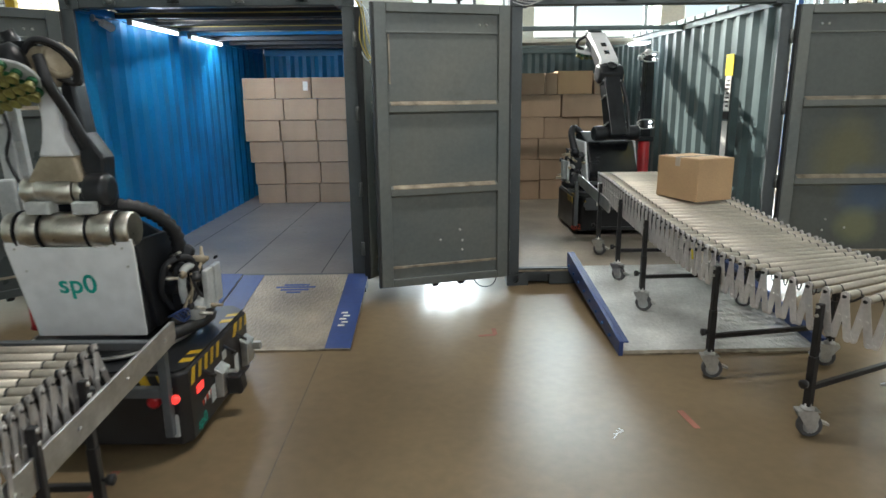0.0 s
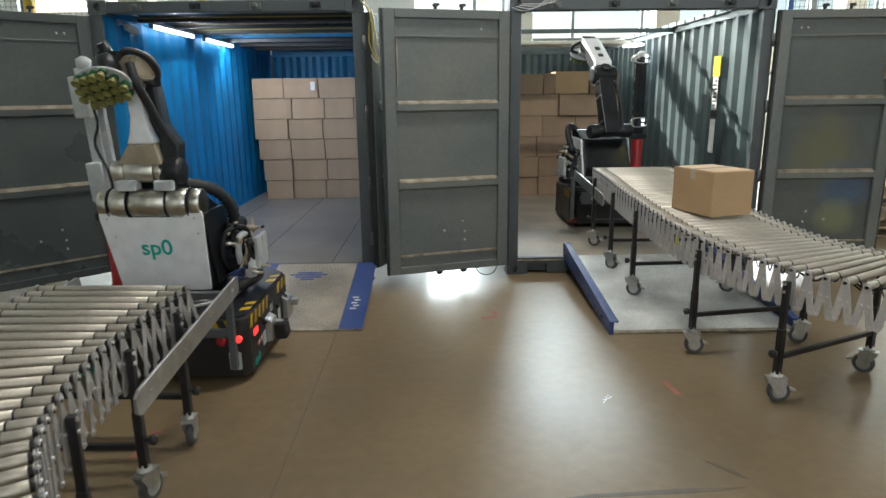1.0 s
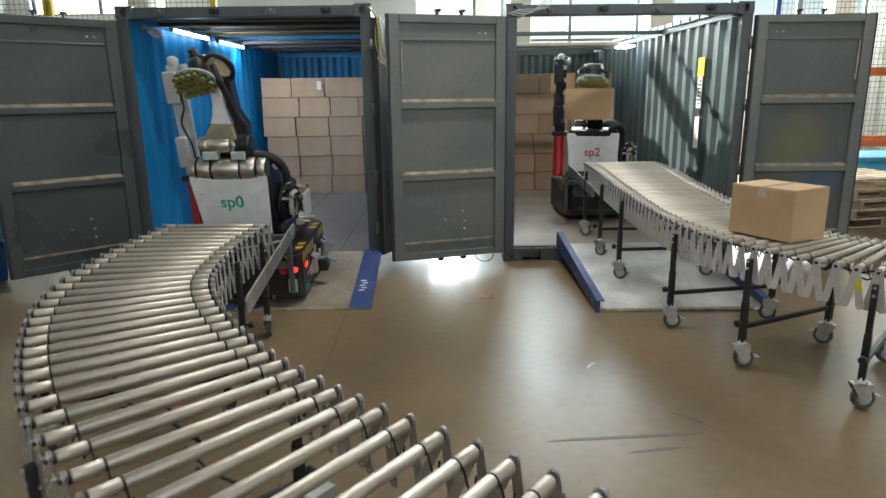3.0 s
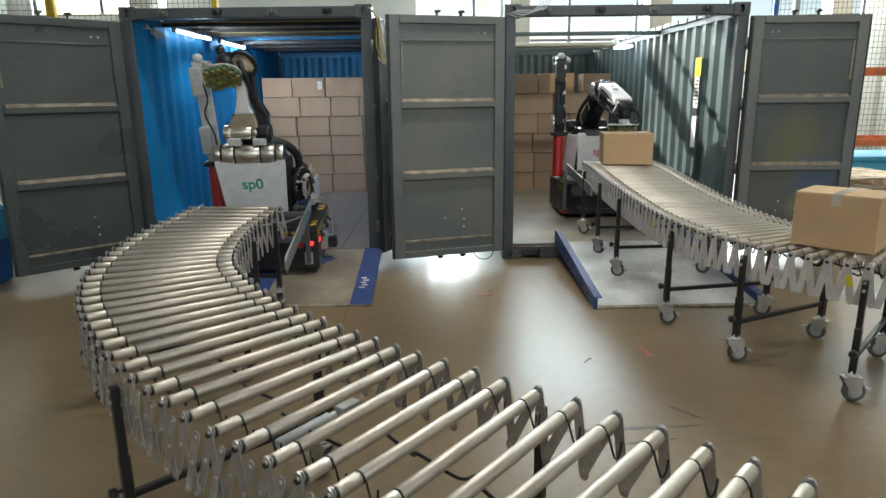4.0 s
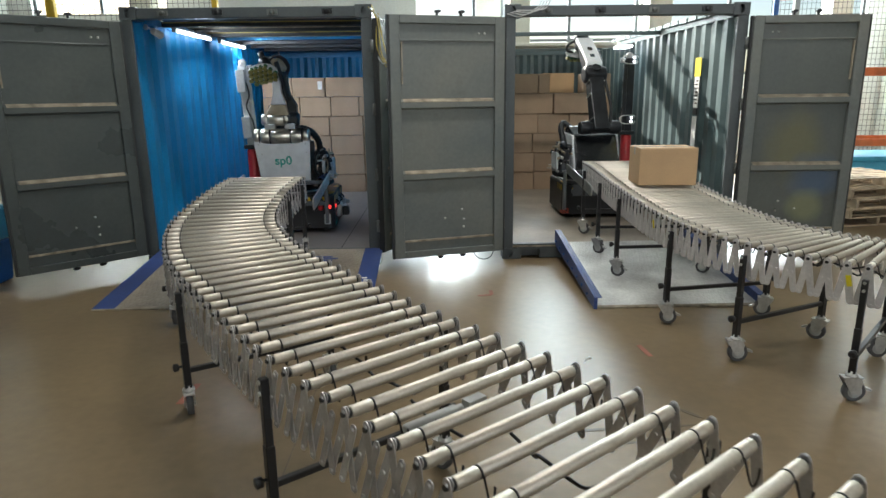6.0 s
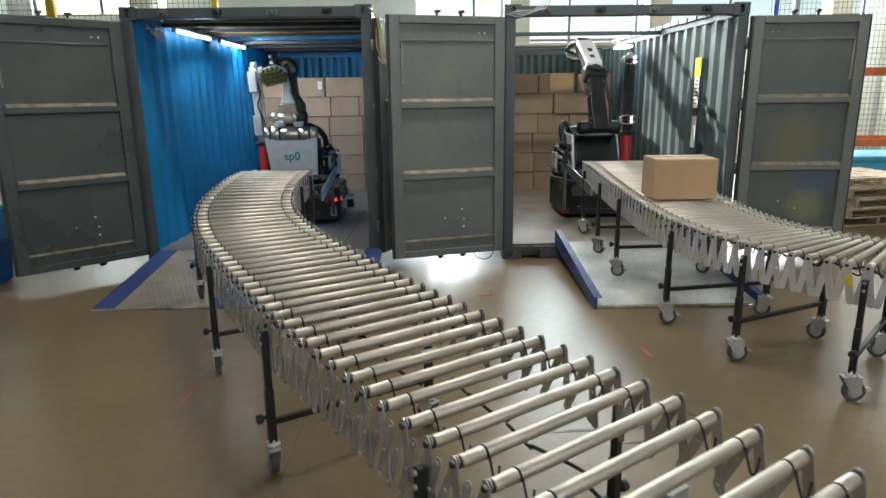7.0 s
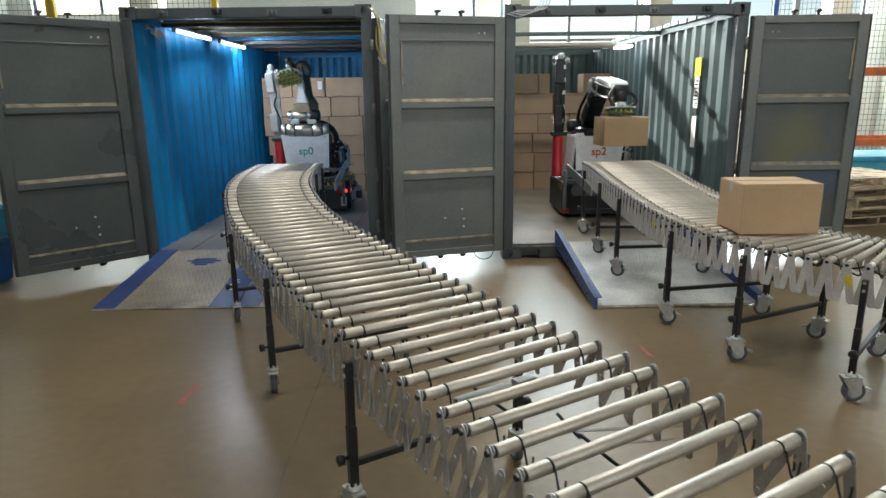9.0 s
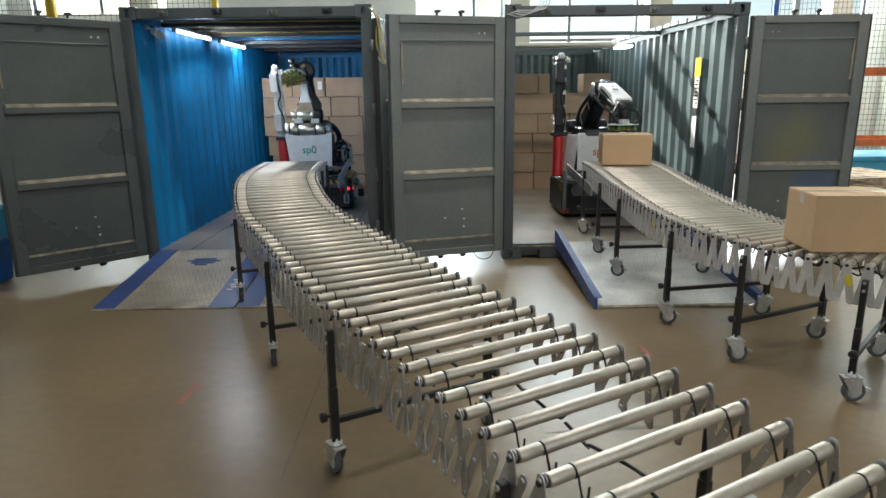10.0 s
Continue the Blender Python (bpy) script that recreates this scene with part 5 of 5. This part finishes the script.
    box(bm, 0.035, 0.075, -0.012, 0.03, 0.0, 0.90, mm)
    mast = part("mast", soften(bm, 0.006), M["blackm"] if lit else M["offwhite"], t)
    for z in (0.62, 0.08):
        bm = bmesh.new()
        box(bm, -0.075, 0.03, -0.09, -0.03, z, z + 0.26, mm)
        part("sensor_box", soften(bm, 0.012), M["blackm"] if lit else M["offwhite"], mast)
    bm = bmesh.new()
    lathe(bm, [(0, 0.04), (0.02, 0.045), (0.05, 0.045), (0.07, 0.02)], mm @ Vector((0, 0, 0.93)), (0.2, -0.3, 1), 14)
    lathe(bm, [(0, 0.03), (0.06, 0.03)], mm @ Vector((0.06, -0.02, 0.90)), (1, -0.2, 0.1), 12)
    part("mast_head", bm, M["offwhite"], mast)
    for z in (0.12, 0.30, 0.48, 0.64, 0.80):
        bm = bmesh.new()
        box(bm, 0.036, 0.078, -0.014, -0.010, z, z + 0.05, mm)
        part("mast_slot", bm, M["zinc"], mast)
    bm = bmesh.new()
    hose(bm, [mm @ Vector(p) for p in ((0.0, -0.04, 0.85), (0.05, -0.06, 0.6), (0.0, -0.05, 0.45), (0.06, -0.06, 0.25), (0.05, -0.05, 0.0))], 0.009, 6)
    part("mast_cable", bm, M["hose"], mast)
    if lit:
        # rear lamps seen on the mast when it is turned away
        for z in (0.10, 0.86):
            bm = bmesh.new()
            hose(bm, [mm @ Vector(p) for p in ((-0.09, 0.04, z + 0.07), (-0.06, 0.07, z + 0.1), (0.08, 0.07, z + 0.1), (0.12, 0.04, z + 0.06), (0.08, 0.07, z + 0.0), (-0.06, 0.07, z + 0.0), (-0.09, 0.04, z + 0.03))], 0.007, 6)
            part("lamp_guard", bm, M["zinc"], mast)
            for k in range(2):
                bm = bmesh.new()
                box(bm, -0.05, -0.02, 0.055, 0.06, z + 0.01 + 0.05 * k, z + 0.035 + 0.05 * k, mm)
                part("white_lamp", bm, M["whitelamp"], mast)
    # big ribbed hose from shoulder to pump set
    bm = bmesh.new()
    hose(bm, ((0.20, -0.28, 1.10), (0.30, -0.30, 1.17), (0.36, -0.22, 1.10), (0.36, -0.12, 0.95), (0.38, -0.02, 0.85)) if lit else ((0.12, -0.12, 1.20), (0.22, -0.08, 1.19), (0.32, -0.02, 1.13), (0.38, 0.03, 1.02), (0.38, 0.06, 0.88)), 0.038, 12, 0.12, 0.018)
    part("ribbed_hose", bm, M["hose"], t)
    return t


SHO = Vector((0, -0.27, 1.11))     # shoulder axis in the turret's space


def left_arm(t):
    """Bare-metal arm, folded upright; fixed to its turret."""
    bm = bmesh.new()
    lathe(bm, [(-0.315, 0.075), (0.315, 0.075)], SHO, (1, 0, 0), 24)
    part("shoulder_drum", bm, M["chrome"], t, "turned steel shoulder drum")
    for x0, x1, r in ((-0.315, -0.25, 0.088), (-0.24, -0.13, 0.094), (-0.125, 0.105, 0.090), (0.112, 0.235, 0.094), (0.245, 0.315, 0.088)):
        bm = bmesh.new()
        lathe(bm, [(x0, r - 0.006), (x0 + 0.006, r), (x1 - 0.006, r), (x1, r - 0.006)], SHO, (1, 0, 0), 32)
        part("drum_sleeve", bm, M["chrome"], t)
    for x in (-0.132, 0.107, -0.252, 0.24):
        bm = bmesh.new()
        lathe(bm, [(x - 0.004, 0.097), (x + 0.004, 0.097)], SHO, (1, 0, 0), 32)
        part("drum_ring", bm, M["blackm"], t)
    for x in (-0.185, 0.045):
        bm = bmesh.new()
        box(bm, x, x + 0.12, -0.07, 0.02, 0.085, 0.15, Matrix.Translation(SHO))
        part("yoke", soften(bm, 0.01), M["offwhite"], t)
    E = SHO + Vector((-0.05, 0.03, 0.195))
    bm = bmesh.new()
    for x0, x1, r in ((-0.175, -0.10, 0.066), (-0.095, 0.085, 0.072), (0.09, 0.14, 0.066)):
        lathe(bm, [(x0, r - 0.005), (x0 + 0.005, r), (x1 - 0.005, r), (x1, r - 0.005)], E, (1, 0, 0), 28)
    part("elbow_drum", bm, M["chrome"], t, "turned steel elbow drum")
    bm = bmesh.new()
    lathe(bm, [(0.14, 0.06), (0.15, 0.085), (0.24, 0.085), (0.26, 0.06)], E, (1, 0, 0), 24)
    prism(bm, [(-0.08, -0.16), (0.14, -0.16), (0.14, 0.02), (-0.06, 0.05)], 0.12, 0.22, "x", Matrix.Translation(E))
    box(bm, -0.10, 0.20, 0.03, 0.12, -0.14, 0.16, Matrix.Translation(E))
    part("elbow_casting", soften(bm, 0.012), M["blackm"], t)
    # tan foot of the upper link
    bm = bmesh.new()
    prism(bm, [(-0.14, 0.04), (0.145, 0.04), (0.115, 0.17), (-0.055, 0.17)], -0.05, 0.06, "y", Matrix.Translation(E))
    part("link_foot", soften(bm, 0.012), M["tan"], t)
    bm = bmesh.new()
    prism(bm, [(-0.06, 0.17), (0.115, 0.17), (0.085, 0.24), (0.07, 0.33), (0.065, 0.50), (-0.025, 0.50), (-0.02, 0.33), (-0.035, 0.24)], -0.045, 0.045, "y", Matrix.Translation(E))
    part("upper_link", soften(bm, 0.012), M["white"], t, "slim white upper link")
    bm = bmesh.new()
    prism(bm, [(0.10, -0.02), (0.22, 0.0), (0.235, 0.16), (0.16, 0.28), (0.135, 0.52), (0.07, 0.52), (0.075, 0.30), (0.12, 0.19)], 0.0, 0.12, "y", Matrix.Translation(E))
    part("back_link", soften(bm, 0.014), M["blackm"], t)
    W = E + Vector((0.03, -0.02, 0.52))
    bm = bmesh.new()
    lathe(bm, [(-0.06, 0.06), (-0.05, 0.085), (0.02, 0.09), (0.03, 0.075), (0.045, 0.07), (0.05, 0.03)], W + Vector((0.06, 0.0, 0.10)), (0.75, -0.6, 0.2), 10)
    prism(bm, [(-0.06, -0.03), (0.05, -0.03), (0.07, 0.06), (0.04, 0.15), (-0.05, 0.16), (-0.08, 0.07)], -0.05, 0.05, "y", Matrix.Translation(W + Vector((0.0, 0.0, 0.01))))
    soften(bm, 0.008, 1)
    part("wrist_casting", bm, M["tan"], t)
    bm = bmesh.new()
    lathe(bm, [(0, 0.05), (0.03, 0.09), (0.09, 0.09), (0.11, 0.06)], W + Vector((-0.06, -0.04, 0.11)), (-0.7, -0.5, -0.3), 18)
    lathe(bm, [(0, 0.035), (0.12, 0.035)], W + Vector((-0.13, 0.03, 0.13)), (-0.2, -0.2, 0.6), 12)
    box(bm, -0.18, -0.05, -0.03, 0.06, 0.12, 0.19, Matrix.Translation(W))
    part("wrist_motor", bm, M["blackm"], t)
    bm = bmesh.new()
    for k in range(3):
        o = 0.02 * k
        bm = bmesh.new()
        hose(bm, [W + Vector(p) for p in ((-0.08, -0.05 + o, 0.12), (0.0, -0.07 + o, 0.19), (0.09, -0.05 + o, 0.17 - o), (0.145 - o, 0.0, 0.09), (0.11, 0.03 + o, 0.0), (0.05, -0.02 + o, 0.03))], 0.016, 9)
        part("wrist_hose", bm, M["hose"], t)
    bm = bmesh.new()
    hose(bm, [W + Vector(p) for p in ((0.02, -0.08, 0.12), (0.06, -0.10, 0.0), (0.09, -0.03, -0.14), (0.12, 0.04, -0.3))], 0.026, 9)
    part("wrist_hose", bm, M["hose"], t)
    # suction gripper
    gm = Matrix.Translation(W + Vector((-0.13, -0.12, 0.0))) @ Euler((radians(-46), radians(-12), radians(-16))).to_matrix().to_4x4()
    gripper(t, gm, "gripper")


CUP = {}


def cup_mesh():
    if not CUP:
        bm = bmesh.new()
        lathe(bm, [(0, 0.016), (-0.012, 0.022), (-0.016, 0.018), (-0.028, 0.027), (-0.034, 0.028), (-0.036, 0.022), (-0.022, 0.010)], (0, 0, 0), (0, 0, 1), 12)
        CUP["y"] = mesh_of("suction_cup", bm, M["cup"])
        bm = bmesh.new()
        lathe(bm, [(0, 0.022), (0.002, 0.024), (0.02, 0.024), (0.022, 0.018)], (0, 0, 0), (0, 0, 1), 12)
        CUP["g"] = mesh_of("cup_holder", bm, M["green"])
    return CUP


def gripper(parent, gm, name):
    """A plate of suction cups facing local -z."""
    bm = bmesh.new()
    prism(bm, [(0.185 * math.cos(k * math.pi / 10), 0.125 * math.sin(k * math.pi / 10)) for k in range(20)], 0.0, 0.016, "z")
    lathe(bm, [(0.025, 0.07), (0.06, 0.06), (0.09, 0.05)], (0, 0, 0), (0, 0, 1), 18)
    g = part(name, soften(bm, 0.006), M["offwhite"], parent, "suction gripper with green and yellow cups", at=gm)
    cm = cup_mesh()
    for j in range(4):
        for i in range(6 - (j % 2)):
            x = -0.15 + i * 0.06 + 0.03 * (j % 2)
            y = -0.087 + j * 0.058
            if (x / 0.185) ** 2 + (y / 0.125) ** 2 > 1.02:
                continue
            if parent.parent is None:
                shared("suction_cup", cm["y"], g, pose(x, y, -0.022))
                shared("cup_holder", cm["g"], g, pose(x, y, -0.022))
            else:
                shared("suction_cup", cm["y"], parent, gm @ pose(x, y, -0.022))
                shared("cup_holder", cm["g"], parent, gm @ pose(x, y, -0.022))
    return g


# first robot: bare arm, drives backward into the blue container
ROBOT_L = thing("unloading_robot", "mobile robot with bare metal arm and white panel", "robot", group="unloading robots")
robot_base(ROBOT_L, "sp0", M["tealp"])
TUR_L = turret(ROBOT_L, "sp0", M["tealp"], False)
left_arm(TUR_L)

# second robot: black arm with white covers, unloads the dark container
ROBOT_R = thing("unloading_robot", "mobile robot with black arm lifting boxes", "robot", at=pose(2.05, 1.90, CF + 0.004), group="unloading robots")
robot_base(ROBOT_R, "sp2", M["redp"])
TUR_R = turret(ROBOT_R, "sp2", M["redp"], True)
bm = bmesh.new()
box(bm, -0.42, 0.42, -BD - 0.06, -BD - 0.052, 0.30, 0.44)
part("coupling_cover", bm, M["frame"], ROBOT_R)
for k in range(5):
    bm = bmesh.new()
    box(bm, -0.30 + k * 0.05, -0.27 + k * 0.05, -BD - 0.063, -BD - 0.06, 0.35, 0.39)
    part("text_bar", bm, M["label"], ROBOT_R)

AL1, AL2, AL3 = 0.72, 0.70, 0.24
SH_R = Vector((0.0, 0.24, 1.13))


def right_arm():
    r = ROBOT_R
    # lower arm: origin at the shoulder, along +z, front is -y
    bm = bmesh.new()
    lathe(bm, [(-0.27, 0.07), (-0.26, 0.085), (-0.14, 0.085), (-0.13, 0.07), (0.13, 0.07), (0.14, 0.085), (0.26, 0.085), (0.27, 0.07)], (0, 0, 0), (1, 0, 0), 26)
    prism(bm, [(-0.10, -0.05), (0.10, -0.05), (0.085, 0.25), (0.075, 0.45), (0.08, AL1 - 0.05), (-0.08, AL1 - 0.05), (-0.075, 0.45), (-0.085, 0.25)], -0.10, 0.10, "x")
    lower = part("lower_arm", soften(bm, 0.015), M["blackm"], r, "black lower arm")
    bm = bmesh.new()
    hose(bm, ((-0.13, 0.05, 0.0), (-0.15, 0.07, 0.25), (-0.13, 0.06, 0.5), (-0.12, 0.02, AL1)), 0.02, 8)
    part("arm_hose", bm, M["hose"], lower)
    bm = bmesh.new()
    hose(bm, ((-0.14, 0.0, 0.05), (-0.17, 0.02, 0.3), (-0.15, 0.0, 0.55), (-0.13, 0.0, AL1)), 0.014, 8)
    part("arm_hose", bm, M["hose"], lower)
    for z in (0.1, 0.42, 0.6):
        bm = bmesh.new()
        box(bm, -0.112, 0.112, -0.06, 0.07, z, z + 0.02)
        part("arm_band", soften(bm, 0.004, 1), M["zinc"], lower)
    # elbow head and upper arm: origin at the elbow
    bm = bmesh.new()
    lathe(bm, [(-0.15, 0.09), (-0.13, 0.115), (0.13, 0.115), (0.15, 0.09)], (0, 0, 0), (1, 0, 0), 8)
    prism(bm, [(-0.09, 0.0), (0.10, 0.0), (0.085, 0.3), (0.07, AL2 - 0.04), (-0.06, AL2 - 0.04), (-0.08, 0.3)], -0.085, 0.085, "x")
    upper = part("upper_arm", soften(bm, 0.015), M["blackm"], r, "black upper arm under a white cover")
    bm = bmesh.new()
    prism(bm, [(-0.115, 0.08), (-0.095, 0.03), (-0.01, 0.06), (0.10, 0.07), (0.125, 0.10), (0.115, 0.36), (0.09, AL2 - 0.06), (0.0, AL2 - 0.02), (0.06, 0.36), (0.075, 0.14)], -0.105, 0.105, "x")
    part("white_cover", soften(bm, 0.012), M["white"], upper, "white plastic arm cover")
    for z in (0.2, 0.34):
        bm = bmesh.new()
        box(bm, -0.03, 0.03, 0.117, 0.124, z, z + 0.06)
        part("cover_vent", bm, M["darkscreen"], upper)
    bm = bmesh.new()
    lathe(bm, [(0, 0.062), (0.012, 0.062), (0.012, 0.045), (0.004, 0.04)], (0, 0.113, 0.0), (0, 1, 0), 8)
    part("elbow_cover", bm, M["darkscreen"], upper)
    bm = bmesh.new()
    hose(bm, ((-0.11, 0.0, 0.0), (-0.16, -0.04, 0.2), (-0.14, -0.08, 0.4), (-0.08, -0.10, AL2)), 0.018, 8)
    part("arm_hose", bm, M["hose"], upper)
    bm = bmesh.new()
    hose(bm, ((-0.10, 0.06, 0.05), (-0.14, 0.06, 0.25), (-0.12, 0.02, AL2 - 0.05)), 0.012, 8)
    part("arm_hose", bm, M["hose"], upper)
    # wrist: origin at the wrist, gripper faces +z
    bm = bmesh.new()
    lathe(bm, [(-0.09, 0.05), (-0.08, 0.07), (0.08, 0.07), (0.09, 0.05)], (0, 0, 0), (1, 0, 0), 20)
    lathe(bm, [(0, 0.06), (0.05, 0.075), (0.12, 0.075), (0.14, 0.05), (AL3 - 0.06, 0.045)], (0, 0, 0), (0, 0, 1), 20)
    wrist = part("wrist", bm, M["blackm"], r)
    bm = bmesh.new()
    hose(bm, ((0.08, 0.0, 0.0), (0.17, 0.02, 0.08), (0.16, 0.03, 0.16), (0.08, 0.02, 0.19)), 0.02, 8)
    part("wrist_hose", bm, M["hose"], wrist)
    bm = bmesh.new()
    hose(bm, ((-0.08, 0.02, -0.04), (-0.15, 0.05, 0.08), (-0.09, 0.05, 0.18)), 0.02, 8)
    part("wrist_hose", bm, M["hose"], wrist)
    gm = pose(0, 0, AL3 - 0.035, 180)
    gripper(wrist, gm, "gripper_plate")
    return lower, upper, wrist


LOWER_R, UPPER_R, WRIST_R = right_arm()

# turret heading, and lean from upright toward the front of lower arm, upper arm and wrist
ARM_ROWS = [
    (0.0, -172, 22, 48, 150), (0.5, -172, 22, 48, 150), (1.0, -172, 23, 52, 140), (1.5, -166, 26, 66, 100),
    (1.8, -154, 27, 67, 100), (2.0, -142, 27, 64, 104), (2.2, -112, 30, 64, 110), (2.4, -88, 32, 62, 114), (2.6, -62, 33, 64, 116),
    (2.7, -48, 34, 66, 118), (3.1, -10, 40, 84, 145), (3.5, 2, 47, 98, 175), (3.8, 6, 50, 104, 180), (4.0, 7, 50, 106, 180),
    (4.2, 2, 46, 96, 180), (4.4, -30, 40, 80, 155), (4.6, -68, 34, 66, 128), (4.8, -92, 34, 60, 116), (5.0, -118, 31, 60, 112),
    (5.2, -146, 26, 54, 125), (5.5, -172, 22, 48, 150), (6.8, -174, 22, 50, 145), (7.5, -178, 25, 60, 105), (7.8, -168, 27, 66, 98),
    (8.0, -150, 27, 62, 102), (8.2, -112, 30, 64, 108), (8.3, -96, 32, 62, 112), (8.4, -84, 33, 62, 114), (8.5, -70, 33, 64, 116),
    (8.6, -52, 34, 66, 118), (8.7, -28, 36, 74, 126), (8.8, -8, 40, 84, 145), (9.0, 4, 45, 94, 172), (9.2, 6, 49, 100, 180),
    (9.5, 6, 50, 103, 180), (9.7, 7, 50, 105, 180), (10.0, 7, 50, 106, 180)]


def arm_at(t):
    """Poses, in the robot's space, of turret, lower arm, upper arm and wrist."""
    th, a1, a2, a3 = lerp_rows(ARM_ROWS, t)
    T = pose(TUR[0], TUR[1], 0, 0, 0, th)
    S = T @ Matrix.Translation(SH_R)
    L = S @ pose(0, 0, 0, a1)
    Ep = S @ Vector((0, -AL1 * math.sin(radians(a1)), AL1 * math.cos(radians(a1))))
    R = T.to_3x3().to_4x4()
    U = Matrix.Translation(Ep) @ R @ pose(0, 0, 0, a2)
    Wp = Ep + R @ Vector((0, -AL2 * math.sin(radians(a2)), AL2 * math.cos(radians(a2))))
    W = Matrix.Translation(Wp) @ R @ pose(0, 0, 0, a3)
    return T, L, U, W


# ---------------- boxes on the move ----------------
BXW, BXD, BXH = 0.52, 0.38, 0.335
BOX_A = carton_thing("clean taped cardboard box riding a conveyor", 0.36, 0.45, 0.33, M["card_new"], pose(2.2, -0.2, 1.0), "boxes in transit")
BOX_B = carton_thing("clean taped cardboard box lifted onto a conveyor", BXW, BXD, BXH, M["card_new"], pose(2.2, 3.0, 1.7), "boxes in transit")
BOX_C = carton_thing("clean taped cardboard box held by the robot", BXW, BXD, BXH - 0.01, M["card_new"], pose(2.2, 3.0, 1.7), "boxes in transit")


def top_of(x, y):
    return ROLL_Z + 0.027 + sum(ground(x, y + o) for o in (-0.5, -0.3, -0.1, 0.1, 0.3, 0.5)) / 6


def held(t, h):
    """Where a box hangs on the second robot's gripper, and its heading."""
    T, L, U, W = arm_at(t)
    m = ROBOT_R.matrix_basis @ W
    tip = m @ Vector((0, 0, AL3 + 0.025))
    way = (m.to_3x3() @ Vector((0, 0, 1))).normalized()
    reach = abs(way.z) * h / 2 + math.hypot(way.x, way.y) * BXD / 2
    c = tip + way * reach
    return c, math.degrees(math.atan2(T[1][0], T[0][0]))


def motions():
    times = [i * 0.5 for i in range(21)]
    # backing robot
    front = [(0.0, -1.82, -2.82), (0.5, -1.81, -2.60), (1.0, -1.79, -2.39), (1.5, -1.775, -2.14), (2.0, -1.76, -1.92), (2.5, -1.755, -1.67),
             (3.2, -1.755, -1.28), (4.0, -1.78, -0.82), (4.5, -1.79, -0.44), (5.0, -1.81, 0.0), (5.5, -1.835, 0.40), (6.2, -1.85, 0.84), (7.0, -1.855, 1.26),
             (8.0, -1.84, 1.69), (9.0, -1.825, 2.02), (9.5, -1.815, 2.17), (10.0, -1.815, 2.21)]
    rows = []
    for t, x, y in front:
        zf, zb = ground(x, y + 0.16), ground(x, y + 2 * BD - 0.16)
        pitch = math.degrees(math.atan2(zb - zf, 2 * BD - 0.32))
        cy = y + BD
        rows.append((t, pose(x, cy, (zf + zb) / 2, pitch, 0, -2 if t < 4 else 2)))
    walk(ROBOT_L, rows)
    # conveyor drawn out
    per = [[] for _ in ROLLS_L]
    leg = [[] for _ in LEGSET_L]
    for t in times:
        rp, lp = conveyor_poses(line_at(t), NL, LEG_L, 0.72)
        for k, m in enumerate(rp):
            per[k].append((t, m))
        for k, m in enumerate(lp):
            leg[k].append((t, m))
    for o, rows in zip(ROLLS_L, per):
        walk(o, rows)
    for (i, o), rows in zip(LEGSET_L, leg):
        walk(o, rows)
    # second robot
    ts = [r[0] for r in ARM_ROWS]
    poses = [(t, arm_at(t)) for t in ts]
    for k, o in enumerate((TUR_R, LOWER_R, UPPER_R, WRIST_R)):
        walk(o, [(t, p[k]) for t, p in poses])
    # box already on the belt
    walk(BOX_A, [(t, pose(x, y, top_of(x, y), 0, 0, a)) for t, x, y, a in (
        (0.0, 2.03, -0.63, 22), (0.5, 2.01, -0.99, 19), (1.0, 2.00, -1.33, 17), (1.5, 2.01, -1.62, 17), (2.0, 2.02, -1.91, 18), (2.5, 2.06, -2.20, 20),
        (3.2, 2.18, -2.55, 32), (4.0, 2.37, -2.87, 43), (4.5, 2.60, -3.05, 49), (5.0, 2.87, -3.23, 55), (5.5, 3.18, -3.43, 62), (7.0, 4.23, -3.81, 72), (10.0, 4.33, -3.83, 72))])
    # box brought by the second robot
    rows = []
    rows += [(t, pose(2.05, 4.21, 1.732)) for t in (0.0, 1.1)]
    for t in [1.5, 1.8, 2.0, 2.2, 2.4, 2.6, 2.7, 3.1, 3.5, 3.8]:
        c, a = held(t, BXH)
        a = a + 180 if t < 2.3 or 5 < t < 8.25 else a
        rows.append((t, pose(c.x, c.y, c.z - BXH / 2, 0, 0, a)))
    for t, x, y, a in ((4.0, 1.99, 0.40, -8), (4.2, 2.00, 0.32, -7), (4.5, 2.00, 0.19, -6), (5.0, 2.02, -0.12, -4), (5.5, 2.01, -0.44, -3), (6.2, 2.00, -0.83, -3), (7.0, 1.97, -1.24, -3), (7.5, 1.97, -1.64, -2),
                       (8.0, 1.98, -1.94, -1), (8.5, 2.05, -2.17, -1), (9.0, 2.16, -2.38, -2), (9.5, 2.26, -2.64, -4), (10.0, 2.36, -2.90, -6)):
        rows.append((t, pose(x, y, top_of(x, y), 0, 0, a)))
    walk(BOX_B, rows)
    rows = []
    rows += [(t, pose(2.02, 4.67, 1.732)) for t in (0.0, 7.0)]
    for t in [7.5, 7.8, 8.0, 8.2, 8.3, 8.4, 8.5, 8.6, 8.7, 8.8, 9.0, 9.2]:
        c, a = held(t, BXH)
        a = a + 180 if t < 2.3 or 5 < t < 8.25 else a
        rows.append((t, pose(c.x, c.y, c.z - BXH / 2, 0, 0, a)))
    for t, x, y, a in ((9.5, 2.00, 0.41, -8), (9.7, 1.99, 0.40, -8), (10.0, 1.97, 0.36, -8)):
        rows.append((t, pose(x, y, top_of(x, y) + (0.06 if t < 9.6 else 0), 0, 0, a)))
    walk(BOX_C, rows)


motions()
